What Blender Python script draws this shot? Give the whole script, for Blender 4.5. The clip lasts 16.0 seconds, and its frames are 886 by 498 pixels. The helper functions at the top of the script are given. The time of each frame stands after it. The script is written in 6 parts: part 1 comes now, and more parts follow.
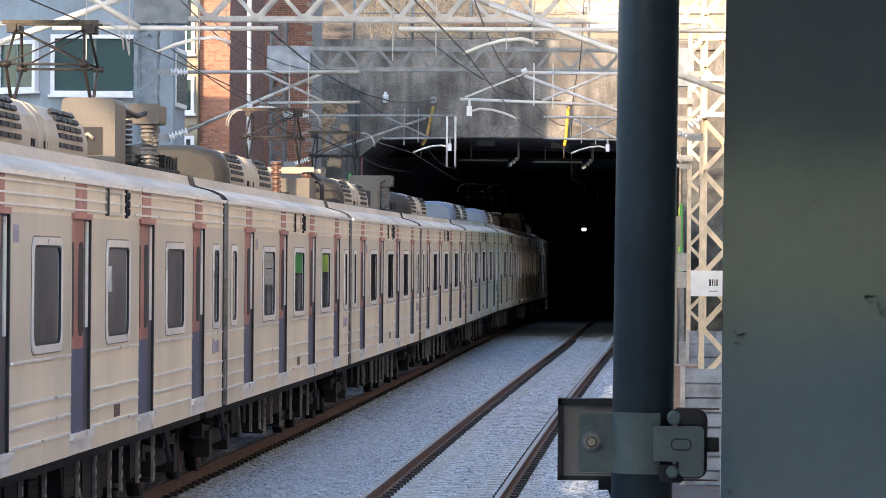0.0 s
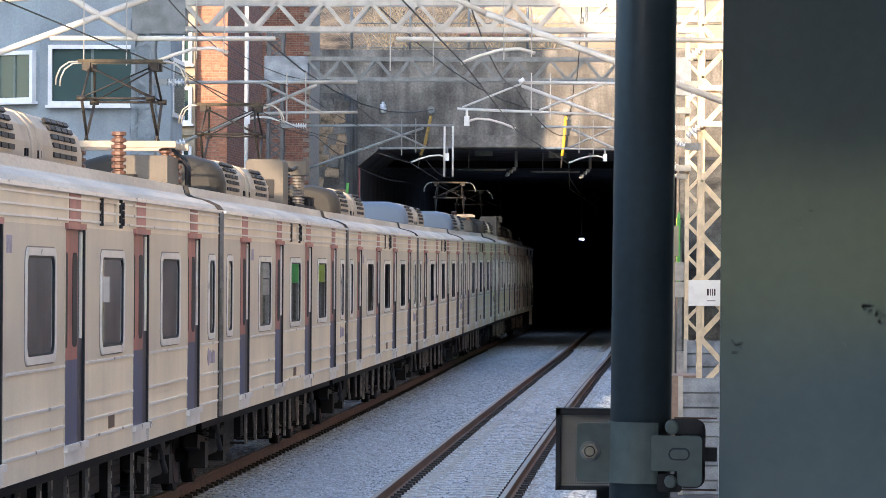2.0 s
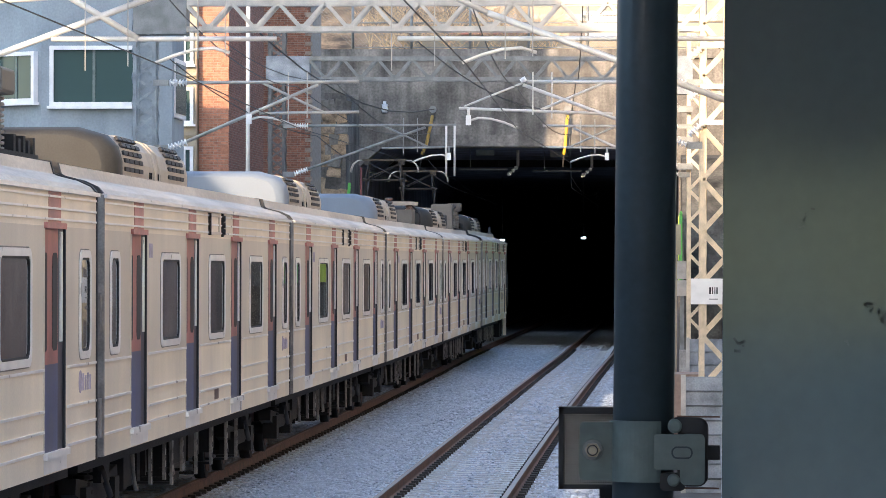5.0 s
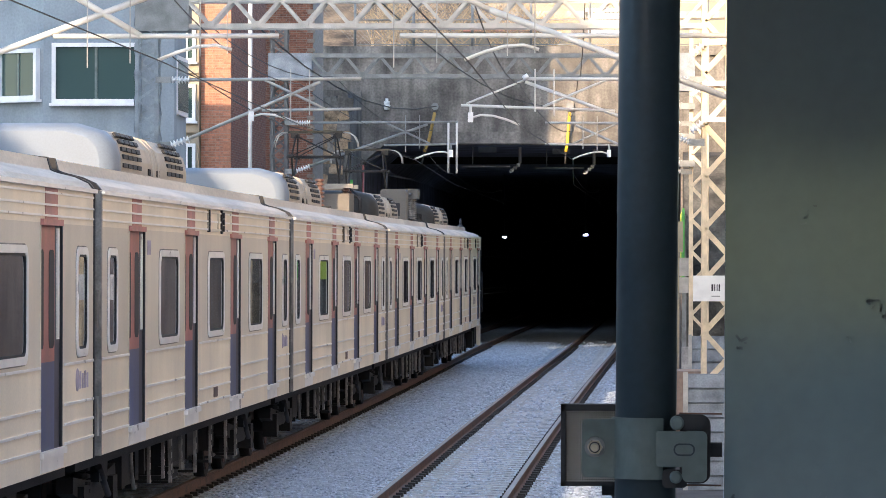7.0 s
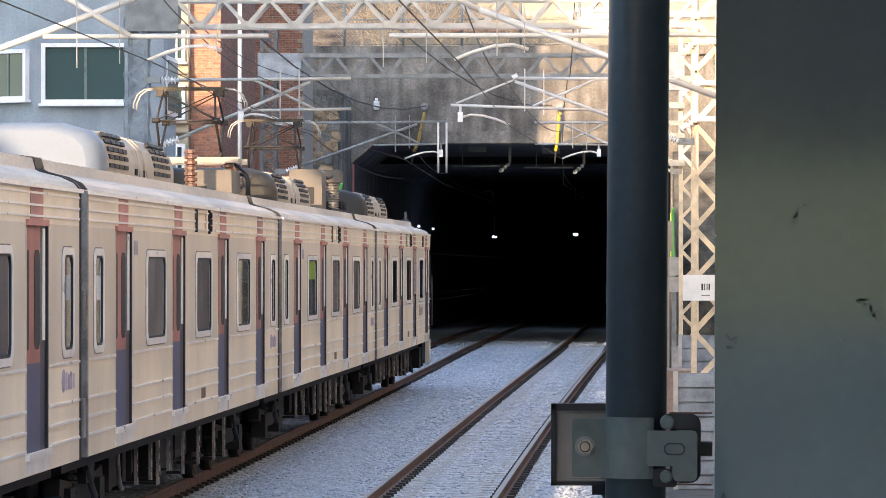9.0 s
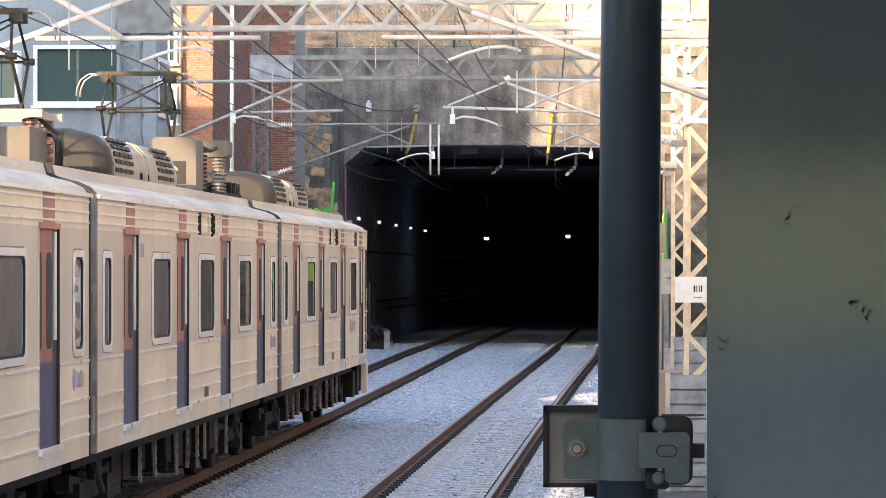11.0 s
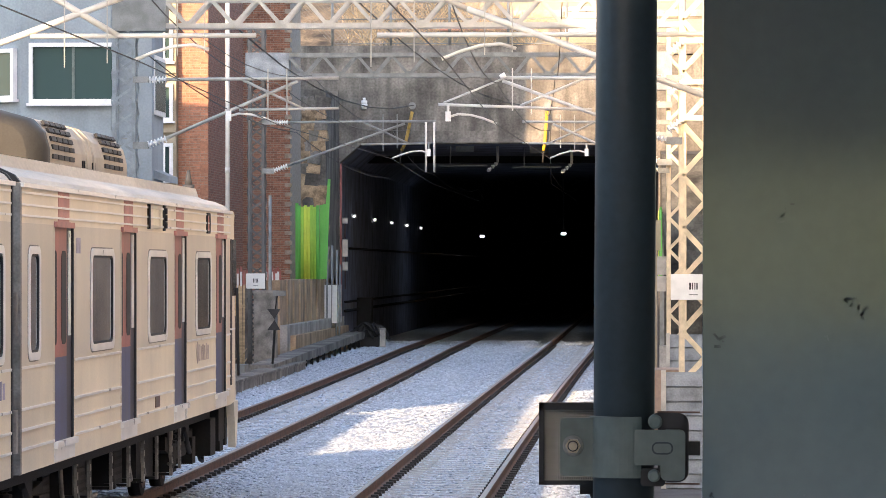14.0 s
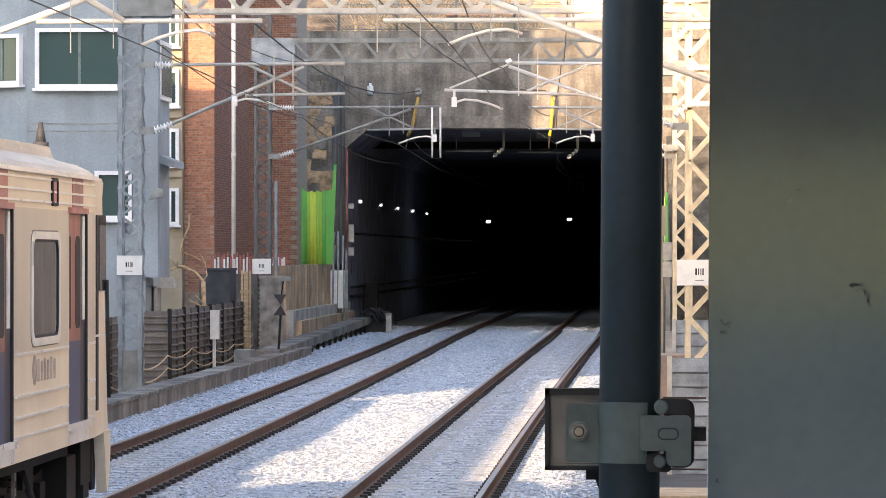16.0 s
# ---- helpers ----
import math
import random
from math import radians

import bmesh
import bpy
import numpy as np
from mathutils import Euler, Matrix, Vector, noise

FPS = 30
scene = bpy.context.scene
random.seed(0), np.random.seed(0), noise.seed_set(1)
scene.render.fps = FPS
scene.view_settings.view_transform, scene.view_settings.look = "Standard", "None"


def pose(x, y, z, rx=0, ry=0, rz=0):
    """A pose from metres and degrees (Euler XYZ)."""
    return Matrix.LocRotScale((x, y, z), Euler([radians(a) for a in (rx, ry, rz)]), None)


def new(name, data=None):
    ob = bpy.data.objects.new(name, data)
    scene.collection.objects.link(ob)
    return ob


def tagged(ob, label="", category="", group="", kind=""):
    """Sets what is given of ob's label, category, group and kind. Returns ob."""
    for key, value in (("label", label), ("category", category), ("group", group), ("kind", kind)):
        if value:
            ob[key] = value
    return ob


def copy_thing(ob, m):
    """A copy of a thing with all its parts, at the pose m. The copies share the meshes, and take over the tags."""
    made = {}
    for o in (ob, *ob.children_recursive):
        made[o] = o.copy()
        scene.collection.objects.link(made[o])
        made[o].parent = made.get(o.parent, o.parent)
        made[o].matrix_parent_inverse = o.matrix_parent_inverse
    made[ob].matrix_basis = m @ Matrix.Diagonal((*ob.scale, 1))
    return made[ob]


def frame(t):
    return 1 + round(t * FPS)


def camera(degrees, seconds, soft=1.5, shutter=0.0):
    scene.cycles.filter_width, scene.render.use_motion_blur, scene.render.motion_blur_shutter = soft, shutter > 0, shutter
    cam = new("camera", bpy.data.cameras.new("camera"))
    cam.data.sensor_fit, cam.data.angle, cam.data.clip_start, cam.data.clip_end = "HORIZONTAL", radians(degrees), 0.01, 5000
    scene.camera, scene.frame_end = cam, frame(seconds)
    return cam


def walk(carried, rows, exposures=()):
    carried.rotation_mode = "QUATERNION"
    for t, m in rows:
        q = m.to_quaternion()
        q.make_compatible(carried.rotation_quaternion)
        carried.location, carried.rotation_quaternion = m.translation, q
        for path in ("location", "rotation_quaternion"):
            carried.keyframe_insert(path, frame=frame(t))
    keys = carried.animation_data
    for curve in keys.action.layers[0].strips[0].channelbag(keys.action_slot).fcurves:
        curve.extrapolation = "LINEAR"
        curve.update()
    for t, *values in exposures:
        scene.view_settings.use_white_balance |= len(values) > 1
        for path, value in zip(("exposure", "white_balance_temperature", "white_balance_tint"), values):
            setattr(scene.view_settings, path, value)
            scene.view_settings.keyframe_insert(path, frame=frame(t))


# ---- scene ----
# camera: standing on the platform, long lens, small sway of the arm
LENS = 11.94
EYE = (0.0, 0.0, 2.65)
cam = camera(LENS, 16.0, soft=0.6)
SWAY = (
    (0.0, 2.9310, 0.1757, -0.4073),
    (0.5, 2.9119, 0.2516, -0.3214),
    (1.0, 2.9046, 0.3284, -0.2487),
    (1.5, 2.8835, 0.3342, -0.2854),
    (2.0, 2.9002, 0.3100, -0.3266),
    (2.5, 2.9558, 0.2627, -0.1471),
    (3.0, 2.9782, 0.2666, -0.0792),
    (3.5, 2.9677, 0.2974, -0.1017),
    (4.0, 2.9241, 0.3334, -0.2454),
    (4.5, 2.9117, 0.3218, -0.1254),
    (7.0, 2.9599, 0.2623, -0.1027),
    (7.5, 2.9315, 0.2904, -0.0665),
    (8.0, 2.8929, 0.3111, -0.0061),
    (8.5, 2.8654, 0.2959, -0.0523),
    (9.0, 2.8242, 0.2592, 0.0001),
    (11.5, 2.6944, 0.3025, 0.0117),
    (12.0, 2.6713, 0.3173, 0.0402),
    (12.5, 2.6596, 0.3122, 0.0472),
    (13.0, 2.6718, 0.2913, 0.1272),
    (13.5, 2.6702, 0.2449, 0.0600),
    (14.0, 2.6596, 0.2510, 0.0377),
    (14.5, 2.6713, 0.2159, 0.0369),
    (15.0, 2.6923, 0.1685, 0.0708),
    (15.5, 2.7062, 0.1249, 0.0260),
    (16.0, 2.7412, 0.0543, -0.0024),
)
walk(cam, [(t, pose(*EYE, 90 + p, r, w)) for t, w, p, r in SWAY],
     exposures=[(0.0, 2.05, 5950, 13), (7.0, 2.07, 5980, 13), (9.0, 2.18, 6300, 15), (12.5, 2.32, 6640, 16), (16.0, 2.3, 6920, 17)])

# low winter sun from behind and the left, clear sky
SUN_EL, SUN_AZ = 15.0, 17.0
world = bpy.data.worlds.new("world")
scene.world = world
world.use_nodes = True
wn = world.node_tree.nodes
sky = wn.new("ShaderNodeTexSky")
sky.sky_type, sky.sun_disc = "NISHITA", False
sky.sun_elevation, sky.sun_rotation = radians(SUN_EL), radians(180 + SUN_AZ)
wn["Background"].inputs["Strength"].default_value = 0.15
world.node_tree.links.new(sky.outputs["Color"], wn["Background"].inputs["Color"])
sun = new("sun", bpy.data.lights.new("sun", "SUN"))
sun.data.energy, sun.data.angle, sun.data.color = 2.1, radians(0.5), (1.0, 0.71, 0.42)
way = Vector((math.sin(radians(SUN_AZ)) * math.cos(radians(SUN_EL)),
              math.cos(radians(SUN_AZ)) * math.cos(radians(SUN_EL)), -math.sin(radians(SUN_EL))))
sun.matrix_basis = way.to_track_quat("-Z", "Y").to_matrix().to_4x4()


# ---- materials ----
def mat(name, color, rough=0.6, metal=0.0, vary=0.15, scale=3.0, bump=0.0, fine=60.0, per_object=0.0, island=0.0,
        streak=0.0, stain=None, spec=0.5, stretch=(1, 1, 1)):
    """A surface with large stains, fine grain and relief, in object space at metre scale."""
    m = bpy.data.materials.new(name)
    m.use_nodes = True
    nt = m.node_tree
    n, l = nt.nodes, nt.links
    bsdf = n["Principled BSDF"]
    bsdf.inputs["Roughness"].default_value = rough
    bsdf.inputs["Metallic"].default_value = metal
    bsdf.inputs["Specular IOR Level"].default_value = spec
    co = n.new("ShaderNodeTexCoord")
    mp = n.new("ShaderNodeMapping")
    mp.inputs["Scale"].default_value = stretch
    l.new(co.outputs["Object"], mp.inputs["Vector"])
    big = n.new("ShaderNodeTexNoise")
    big.inputs["Scale"].default_value, big.inputs["Detail"].default_value = scale, 6
    small = n.new("ShaderNodeTexNoise")
    small.inputs["Scale"].default_value, small.inputs["Detail"].default_value = fine, 4
    l.new(mp.outputs["Vector"], big.inputs["Vector"])
    l.new(mp.outputs["Vector"], small.inputs["Vector"])
    mix = n.new("ShaderNodeMix")
    mix.data_type = "RGBA"
    dark = stain or tuple(c * (1 - 2.2 * vary) for c in color)
    lite = tuple(min(1, c * (1 + vary)) for c in color)
    mix.inputs["A"].default_value = (*[max(0, c) for c in dark], 1)
    mix.inputs["B"].default_value = (*lite, 1)
    ramp = n.new("ShaderNodeMapRange")
    ramp.inputs["From Min"].default_value, ramp.inputs["From Max"].default_value = 0.3, 0.62
    l.new(big.outputs["Fac"], ramp.inputs["Value"])
    l.new(ramp.outputs["Result"], mix.inputs["Factor"])
    out = mix.outputs["Result"]
    g = n.new("ShaderNodeMapRange")
    g.inputs["From Min"].default_value, g.inputs["From Max"].default_value = 0.3, 0.7
    g.inputs["To Min"].default_value, g.inputs["To Max"].default_value = 1 - vary * 0.8, 1 + vary * 0.8
    l.new(small.outputs["Fac"], g.inputs["Value"])
    mul = n.new("ShaderNodeVectorMath")
    mul.operation = "SCALE"
    l.new(out, mul.inputs[0])
    l.new(g.outputs["Result"], mul.inputs["Scale"])
    out = mul.outputs["Vector"]
    if streak:
        ms = n.new("ShaderNodeMapping")
        ms.inputs["Scale"].default_value = (3.1, 3.1, 0.35)
        sn = n.new("ShaderNodeTexNoise")
        sn.inputs["Scale"].default_value, sn.inputs["Detail"].default_value = 1.0, 5
        l.new(co.outputs["Object"], ms.inputs["Vector"])
        l.new(ms.outputs["Vector"], sn.inputs["Vector"])
        sr = n.new("ShaderNodeMapRange")
        sr.inputs["From Min"].default_value, sr.inputs["From Max"].default_value = 0.35, 0.6
        sr.inputs["To Min"].default_value = 1 - streak
        l.new(sn.outputs["Fac"], sr.inputs["Value"])
        m3 = n.new("ShaderNodeVectorMath")
        m3.operation = "SCALE"
        l.new(out, m3.inputs[0])
        l.new(sr.outputs["Result"], m3.inputs["Scale"])
        out = m3.outputs["Vector"]
    if per_object or island:
        if per_object:
            src = n.new("ShaderNodeObjectInfo").outputs["Random"]
        else:
            src = n.new("ShaderNodeNewGeometry").outputs["Random Per Island"]
        amount = per_object or island
        r2 = n.new("ShaderNodeMapRange")
        r2.inputs["To Min"].default_value, r2.inputs["To Max"].default_value = 1 - amount, 1 + amount
        l.new(src, r2.inputs["Value"])
        m2 = n.new("ShaderNodeVectorMath")
        m2.operation = "SCALE"
        l.new(out, m2.inputs[0])
        l.new(r2.outputs["Result"], m2.inputs["Scale"])
        out = m2.outputs["Vector"]
    l.new(out, bsdf.inputs["Base Color"])
    rr = n.new("ShaderNodeMapRange")
    rr.inputs["To Min"].default_value, rr.inputs["To Max"].default_value = max(0.02, rough - 0.1), min(1, rough + 0.12)
    l.new(big.outputs["Fac"], rr.inputs["Value"])
    l.new(rr.outputs["Result"], bsdf.inputs["Roughness"])
    if bump:
        b = n.new("ShaderNodeBump")
        b.inputs["Strength"].default_value, b.inputs["Distance"].default_value = bump, 0.02
        l.new(small.outputs["Fac"], b.inputs["Height"])
        l.new(b.outputs["Normal"], bsdf.inputs["Normal"])
    return m


def glass_mat(name, tint, rough=0.05, ior=1.5):
    m = bpy.data.materials.new(name)
    m.use_nodes = True
    b = m.node_tree.nodes["Principled BSDF"]
    b.inputs["Base Color"].default_value = (*tint, 1)
    b.inputs["Roughness"].default_value = rough
    b.inputs["IOR"].default_value = ior
    return m


def glow_mat(name, color, strength):
    m = bpy.data.materials.new(name)
    m.use_nodes = True
    b = m.node_tree.nodes["Principled BSDF"]
    b.inputs["Base Color"].default_value = (*color, 1)
    b.inputs["Emission Color"].default_value = (*color, 1)
    b.inputs["Emission Strength"].default_value = strength
    return m


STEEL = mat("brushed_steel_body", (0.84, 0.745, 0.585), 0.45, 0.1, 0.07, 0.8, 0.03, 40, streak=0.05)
# Same stainless steel, toned greyer: the reflection difference is put into the colour.
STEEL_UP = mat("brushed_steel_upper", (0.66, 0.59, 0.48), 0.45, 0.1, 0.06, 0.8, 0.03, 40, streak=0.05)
ROOF = mat("roof_sheet", (0.58, 0.515, 0.425), 0.7, 0.0, 0.12, 1.2, 0.02, 30, stretch=(1, 0.3, 1))
RED = mat("door_red", (0.4, 0.135, 0.115), 0.45, 0.0, 0.15, 2.0, 0, 40, streak=0.25)
BLUE = mat("door_blue", (0.06, 0.073, 0.17), 0.45, 0.0, 0.15, 2.0, 0, 40, streak=0.25)
FADED = mat("faded_red_band", (0.47, 0.205, 0.175), 0.5, 0.1, 0.15, 2.0, 0, 40)
# Near-black navy stands in for shade on the far door leaf.
DOORSHADE = mat("shaded_door_leaf", (0.035, 0.035, 0.055), 0.5, 0, 0.2, 4)
ROCK = mat("broken_rock", (0.36, 0.26, 0.17), 0.95, 0, 0.3, 4, 0.5, 25)
# Darker copy of the galvanised steel: shade put into the far truss.
TRUSSSHADE = mat("shaded_truss_steel", (0.2, 0.21, 0.205), 0.65, 0.2, 0.14, 4, 0, 60)
TANWALL = mat("tan_concrete", (0.46, 0.33, 0.22), 0.9, 0, 0.2, 1.2, 0.15, 20, streak=0.3)
UNDERGREY = mat("near_black_steel", (0.019, 0.018, 0.018), 0.75, 0.1, 0.25, 4.0, 0.1, 40)
# Darker copy of the mast steel for the left mast near the tunnel.
MASTDARK = mat("dull_brown_grey_steel", (0.12, 0.12, 0.118), 0.65, 0.2, 0.14, 4, 0, 60)
SHEDGREY = mat("slate_grey_sheet", (0.055, 0.06, 0.07), 0.7, 0.1, 0.2, 3, 0.05, 40)
# Bank material with the shade put into its darker colour.
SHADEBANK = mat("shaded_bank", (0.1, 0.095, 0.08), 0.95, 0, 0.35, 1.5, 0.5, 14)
RUBBER = mat("black_rubber", (0.02, 0.02, 0.022), 0.7, 0, 0.2, 4)
FRAME = mat("window_frame_metal", (0.88, 0.85, 0.8), 0.3, 0.15, 0.05, 3)
CARGLASS = glass_mat("car_glass", (0.06, 0.05, 0.045), 0.012, 1.5)
CARGLASS_N = CARGLASS.node_tree.nodes
_info = CARGLASS_N.new("ShaderNodeObjectInfo")
_ramp = CARGLASS_N.new("ShaderNodeValToRGB")
_ramp.color_ramp.elements[0].color = (0.03, 0.028, 0.027, 1)
_ramp.color_ramp.elements[1].color = (0.06, 0.053, 0.05, 1)
CARGLASS.node_tree.links.new(_info.outputs["Random"], _ramp.inputs["Fac"])
CARGLASS.node_tree.links.new(_ramp.outputs["Color"], CARGLASS_N["Principled BSDF"].inputs["Base Color"])
# Darker than the taupe enamel, to make up for shade missing there.
HOOD = mat("cooling_hood", (0.04, 0.04, 0.038), 0.6, 0.0, 0.12, 2.0, 0.02, 50, spec=0.25)
TAUPE = mat("taupe_enamel", (0.135, 0.122, 0.104), 0.55, 0.0, 0.14, 2.0, 0.02, 50, spec=0.3)
# For added unseen walls: a dark reflection, and little bounce near the tunnel.
DARKWALL = mat("dark_unseen_wall", (0.035, 0.036, 0.04), 0.9, 0, 0.2, 0.6, 0.2, 20)
HOODLIGHT = mat("cooling_hood_pale", (0.165, 0.205, 0.26), 0.5, 0.0, 0.06, 1.0, 0.01, 50, spec=0.3)
GRILLE = mat("grille_metal", (0.44, 0.385, 0.31), 0.7, 0.0, 0.1, 2.0, 0.02, 50)
# Near-black tone for the underframe and other dark steel.
UNDER = mat("underframe_black", (0.007, 0.007, 0.0075), 0.8, 0.1, 0.3, 3.0, 0.2, 40)
BOXGREY = mat("under_box", (0.24, 0.225, 0.205), 0.7, 0.1, 0.25, 4.0, 0.1, 40)
PANTO = mat("pantograph_steel", (0.05, 0.044, 0.038), 0.6, 0.5, 0.25, 8)
CERAMIC = mat("brown_insulator", (0.14, 0.07, 0.05), 0.35, 0, 0.15, 8)
BALLAST = mat("pale_ballast", (0.335, 0.39, 0.455), 0.9, 0, 0.22, 6.0, 0.9, 26)
STONE = mat("ballast_stone", (0.405, 0.47, 0.55), 0.9, 0, 0.07, 20, 0.2, 60, island=0.2)
RUST = mat("rusty_rail", (0.105, 0.056, 0.041), 0.75, 0.1, 0.25, 5, 0.1, 60)
RAILTOP = mat("rail_head", (0.16, 0.1, 0.075), 0.5, 0.4, 0.15, 5)
SLEEPER = mat("concrete_sleeper", (0.4, 0.43, 0.465), 0.85, 0, 0.2, 4, 0.2, 50, per_object=0.08)
CONCRETE = mat("stained_concrete", (0.215, 0.2, 0.18), 0.9, 0, 0.3, 0.8, 0.2, 14, streak=0.45)
CONCPALE = mat("pale_concrete", (0.42, 0.4, 0.37), 0.9, 0, 0.2, 1.2, 0.15, 20, streak=0.2)
# Navy tint puts the veiling glare of the dark mouth into the lining.
TUNNEL = mat("sooty_lining", (0.12, 0.135, 0.19), 0.95, 0, 0.25, 1.0, 0.2, 14)
GALV = mat("galvanised_steel", (0.46, 0.44, 0.4), 0.5, 0.3, 0.1, 4, 0, 60)
GALVGREY = mat("grey_weathered_steel", (0.25, 0.26, 0.255), 0.6, 0.3, 0.14, 4, 0, 60)
WHITEPIPE = mat("white_pipe", (0.62, 0.6, 0.56), 0.45, 0.1, 0.06, 4)
PORCELAIN = mat("pale_porcelain", (0.75, 0.75, 0.74), 0.3, 0, 0.05, 6)
YELLOW = mat("yellow_sleeve", (0.75, 0.48, 0.04), 0.5, 0, 0.1, 6)
WIRE = mat("dark_wire", (0.06, 0.055, 0.05), 0.6, 0.4, 0.1, 6)
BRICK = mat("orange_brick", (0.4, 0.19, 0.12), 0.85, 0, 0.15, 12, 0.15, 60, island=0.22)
# Darkened copy of the orange brick; on the house side it paints shade.
BRICKDARK = mat("darkened_brick", (0.3, 0.137, 0.092), 0.85, 0, 0.15, 12, 0.15, 60, island=0.22)
MORTAR = mat("mortar", (0.36, 0.3, 0.25), 0.95, 0, 0.12, 8, 0.1, 50)
PLASTER = mat("grey_plaster_wall", (0.27, 0.315, 0.348), 0.9, 0, 0.12, 0.6, 0.08, 20, streak=0.12)
CREAM = mat("cream_plaster", (0.34, 0.29, 0.21), 0.85, 0, 0.1, 1.0, 0.05, 20)
WHITEFRAME = mat("white_window_frame", (0.78, 0.78, 0.78), 0.5, 0, 0.05, 5)
ROOMGLASS = glass_mat("green_window_glass", (0.05, 0.085, 0.08), 0.05)
SLATE = mat("grey_louvre_panel", (0.125, 0.108, 0.098), 0.75, 0.05, 0.2, 3, 0.05, 40)
LIME = mat("lime_green_panel", (0.34, 0.6, 0.08), 0.55, 0, 0.06, 2)
GREEN = mat("green_panel", (0.13, 0.5, 0.1), 0.55, 0, 0.06, 2)
SIGN = mat("white_sign", (0.75, 0.75, 0.73), 0.5, 0, 0.04, 6)
INK = mat("black_ink", (0.03, 0.03, 0.03), 0.6, 0, 0.05, 6)
EARTH = mat("dry_slope", (0.15, 0.115, 0.075), 0.95, 0, 0.4, 0.9, 0.5, 9)
# Bright orange-brown: sunlight on the branches is put into the colour.
TWIG = mat("bare_branch", (0.6, 0.43, 0.25), 0.9, 0, 0.2, 8)
POLE = mat("dark_teal_pole", (0.034, 0.052, 0.062), 0.38, 0.0, 0.12, 5, 0.02, 80)
BRACKET = mat("grey_green_bracket", (0.13, 0.165, 0.155), 0.45, 0.15, 0.12, 8, 0.03, 60)
PANEL = mat("olive_grey_panel", (0.27, 0.29, 0.262), 0.03, 0.5, 0.05, 3, 0.0, 50)
BOLT = mat("worn_bolt", (0.55, 0.48, 0.36), 0.3, 0.7, 0.15, 20)
MESHBLACK = mat("black_box", (0.025, 0.025, 0.027), 0.6, 0.1, 0.15, 8)
CEILING = mat("white_ceiling", (0.7, 0.7, 0.68), 0.8, 0, 0.05, 1.0)
TILE = mat("platform_paving", (0.42, 0.4, 0.37), 0.85, 0, 0.12, 3, 0.05, 40)
WARMWALL = mat("warm_plain_wall", (0.36, 0.26, 0.2), 0.9, 0, 0.15, 0.5, 0.1, 12, streak=0.2)
# Pale tone of the added unseen wall that bounces sunlight at the train.
BOUNCEWALL = mat("pale_bounce_wall", (0.76, 0.67, 0.56), 0.9, 0, 0.1, 0.5, 0.1, 12, streak=0.1)
# Ochre stripe of an added wall, seen only as a reflection.
BANDWALL = mat("ochre_mirrored_band", (0.8, 0.6, 0.3), 0.9, 0, 0.1, 0.5, 0.1, 12)
ASPHALT = mat("dark_ground", (0.14, 0.13, 0.12), 0.95, 0, 0.2, 0.6, 0.3, 20)
SCUFF = mat("dark_scuff", (0.095, 0.1, 0.09), 0.7, 0, 0.2, 30)
TIMBER = mat("light_timber", (0.55, 0.4, 0.24), 0.8, 0, 0.15, 3, 0.05, 40, stretch=(1, 1, 8))
LOGO = mat("faded_violet_paint", (0.36, 0.32, 0.41), 0.55, 0, 0.2, 5)
TUNLAMP = glow_mat("tunnel_lamp", (0.72, 0.86, 1.0), 25.0)
WALLLAMP = glow_mat("tunnel_wall_lamp", (0.9, 0.95, 1.0), 6.0)
# Mast steel with warm sunlight put into the colour, for the right side.
MASTSUN = mat("sunlit_mast_steel", (0.68, 0.56, 0.38), 0.6, 0.1, 0.12, 4, 0, 60)
# Duller copy of the yellow: shade put into the left sleeve.
YELLOWSHADE = mat("shaded_yellow_sleeve", (0.42, 0.27, 0.07), 0.6, 0, 0.15, 6)
LIMEPALE = mat("yellow_lime_panel", (0.6, 0.72, 0.1), 0.55, 0, 0.06, 2)
# Same mast steel with bluish shade put into the colour, for the left.
MASTSHADE = mat("shaded_mast_steel", (0.27, 0.31, 0.335), 0.6, 0.2, 0.14, 4, 0, 60)
LOGOFADE = mat("worn_grey_lettering", (0.44, 0.37, 0.33), 0.55, 0, 0.25, 6)
LOUVRE = mat("blue_grey_louvre", (0.25, 0.275, 0.3), 0.7, 0.05, 0.2, 3, 0.05, 40)
STRIP = mat("worn_contact_strip", (0.085, 0.07, 0.045), 0.7, 0.2, 0.25, 8)


# ---- building blocks ----
def box(bm, x0, x1, y0, y1, z0, z1):
    v = [bm.verts.new((x, y, z)) for z in (z0, z1) for x, y in ((x0, y0), (x1, y0), (x1, y1), (x0, y1))]
    for a in ((3, 2, 1, 0), (4, 5, 6, 7), (0, 1, 5, 4), (1, 2, 6, 5), (2, 3, 7, 6), (3, 0, 4, 7)):
        bm.faces.new([v[i] for i in a])
    return bm


def obox(bm, m, sx, sy, sz):
    """A box centred on the pose m."""
    v = [bm.verts.new(m @ Vector((x * sx / 2, y * sy / 2, z * sz / 2))) for z in (-1, 1) for x, y in ((-1, -1), (1, -1), (1, 1), (-1, 1))]
    for a in ((3, 2, 1, 0), (4, 5, 6, 7), (0, 1, 5, 4), (1, 2, 6, 5), (2, 3, 7, 6), (3, 0, 4, 7)):
        bm.faces.new([v[i] for i in a])
    return bm


def bar(bm, p, q, w, h=None):
    """A square bar from p to q."""
    p, q = Vector(p), Vector(q)
    d = q - p
    rot = d.to_track_quat("Y", "Z").to_matrix().to_4x4()
    return obox(bm, Matrix.Translation((p + q) / 2) @ rot, w, d.length, h or w)


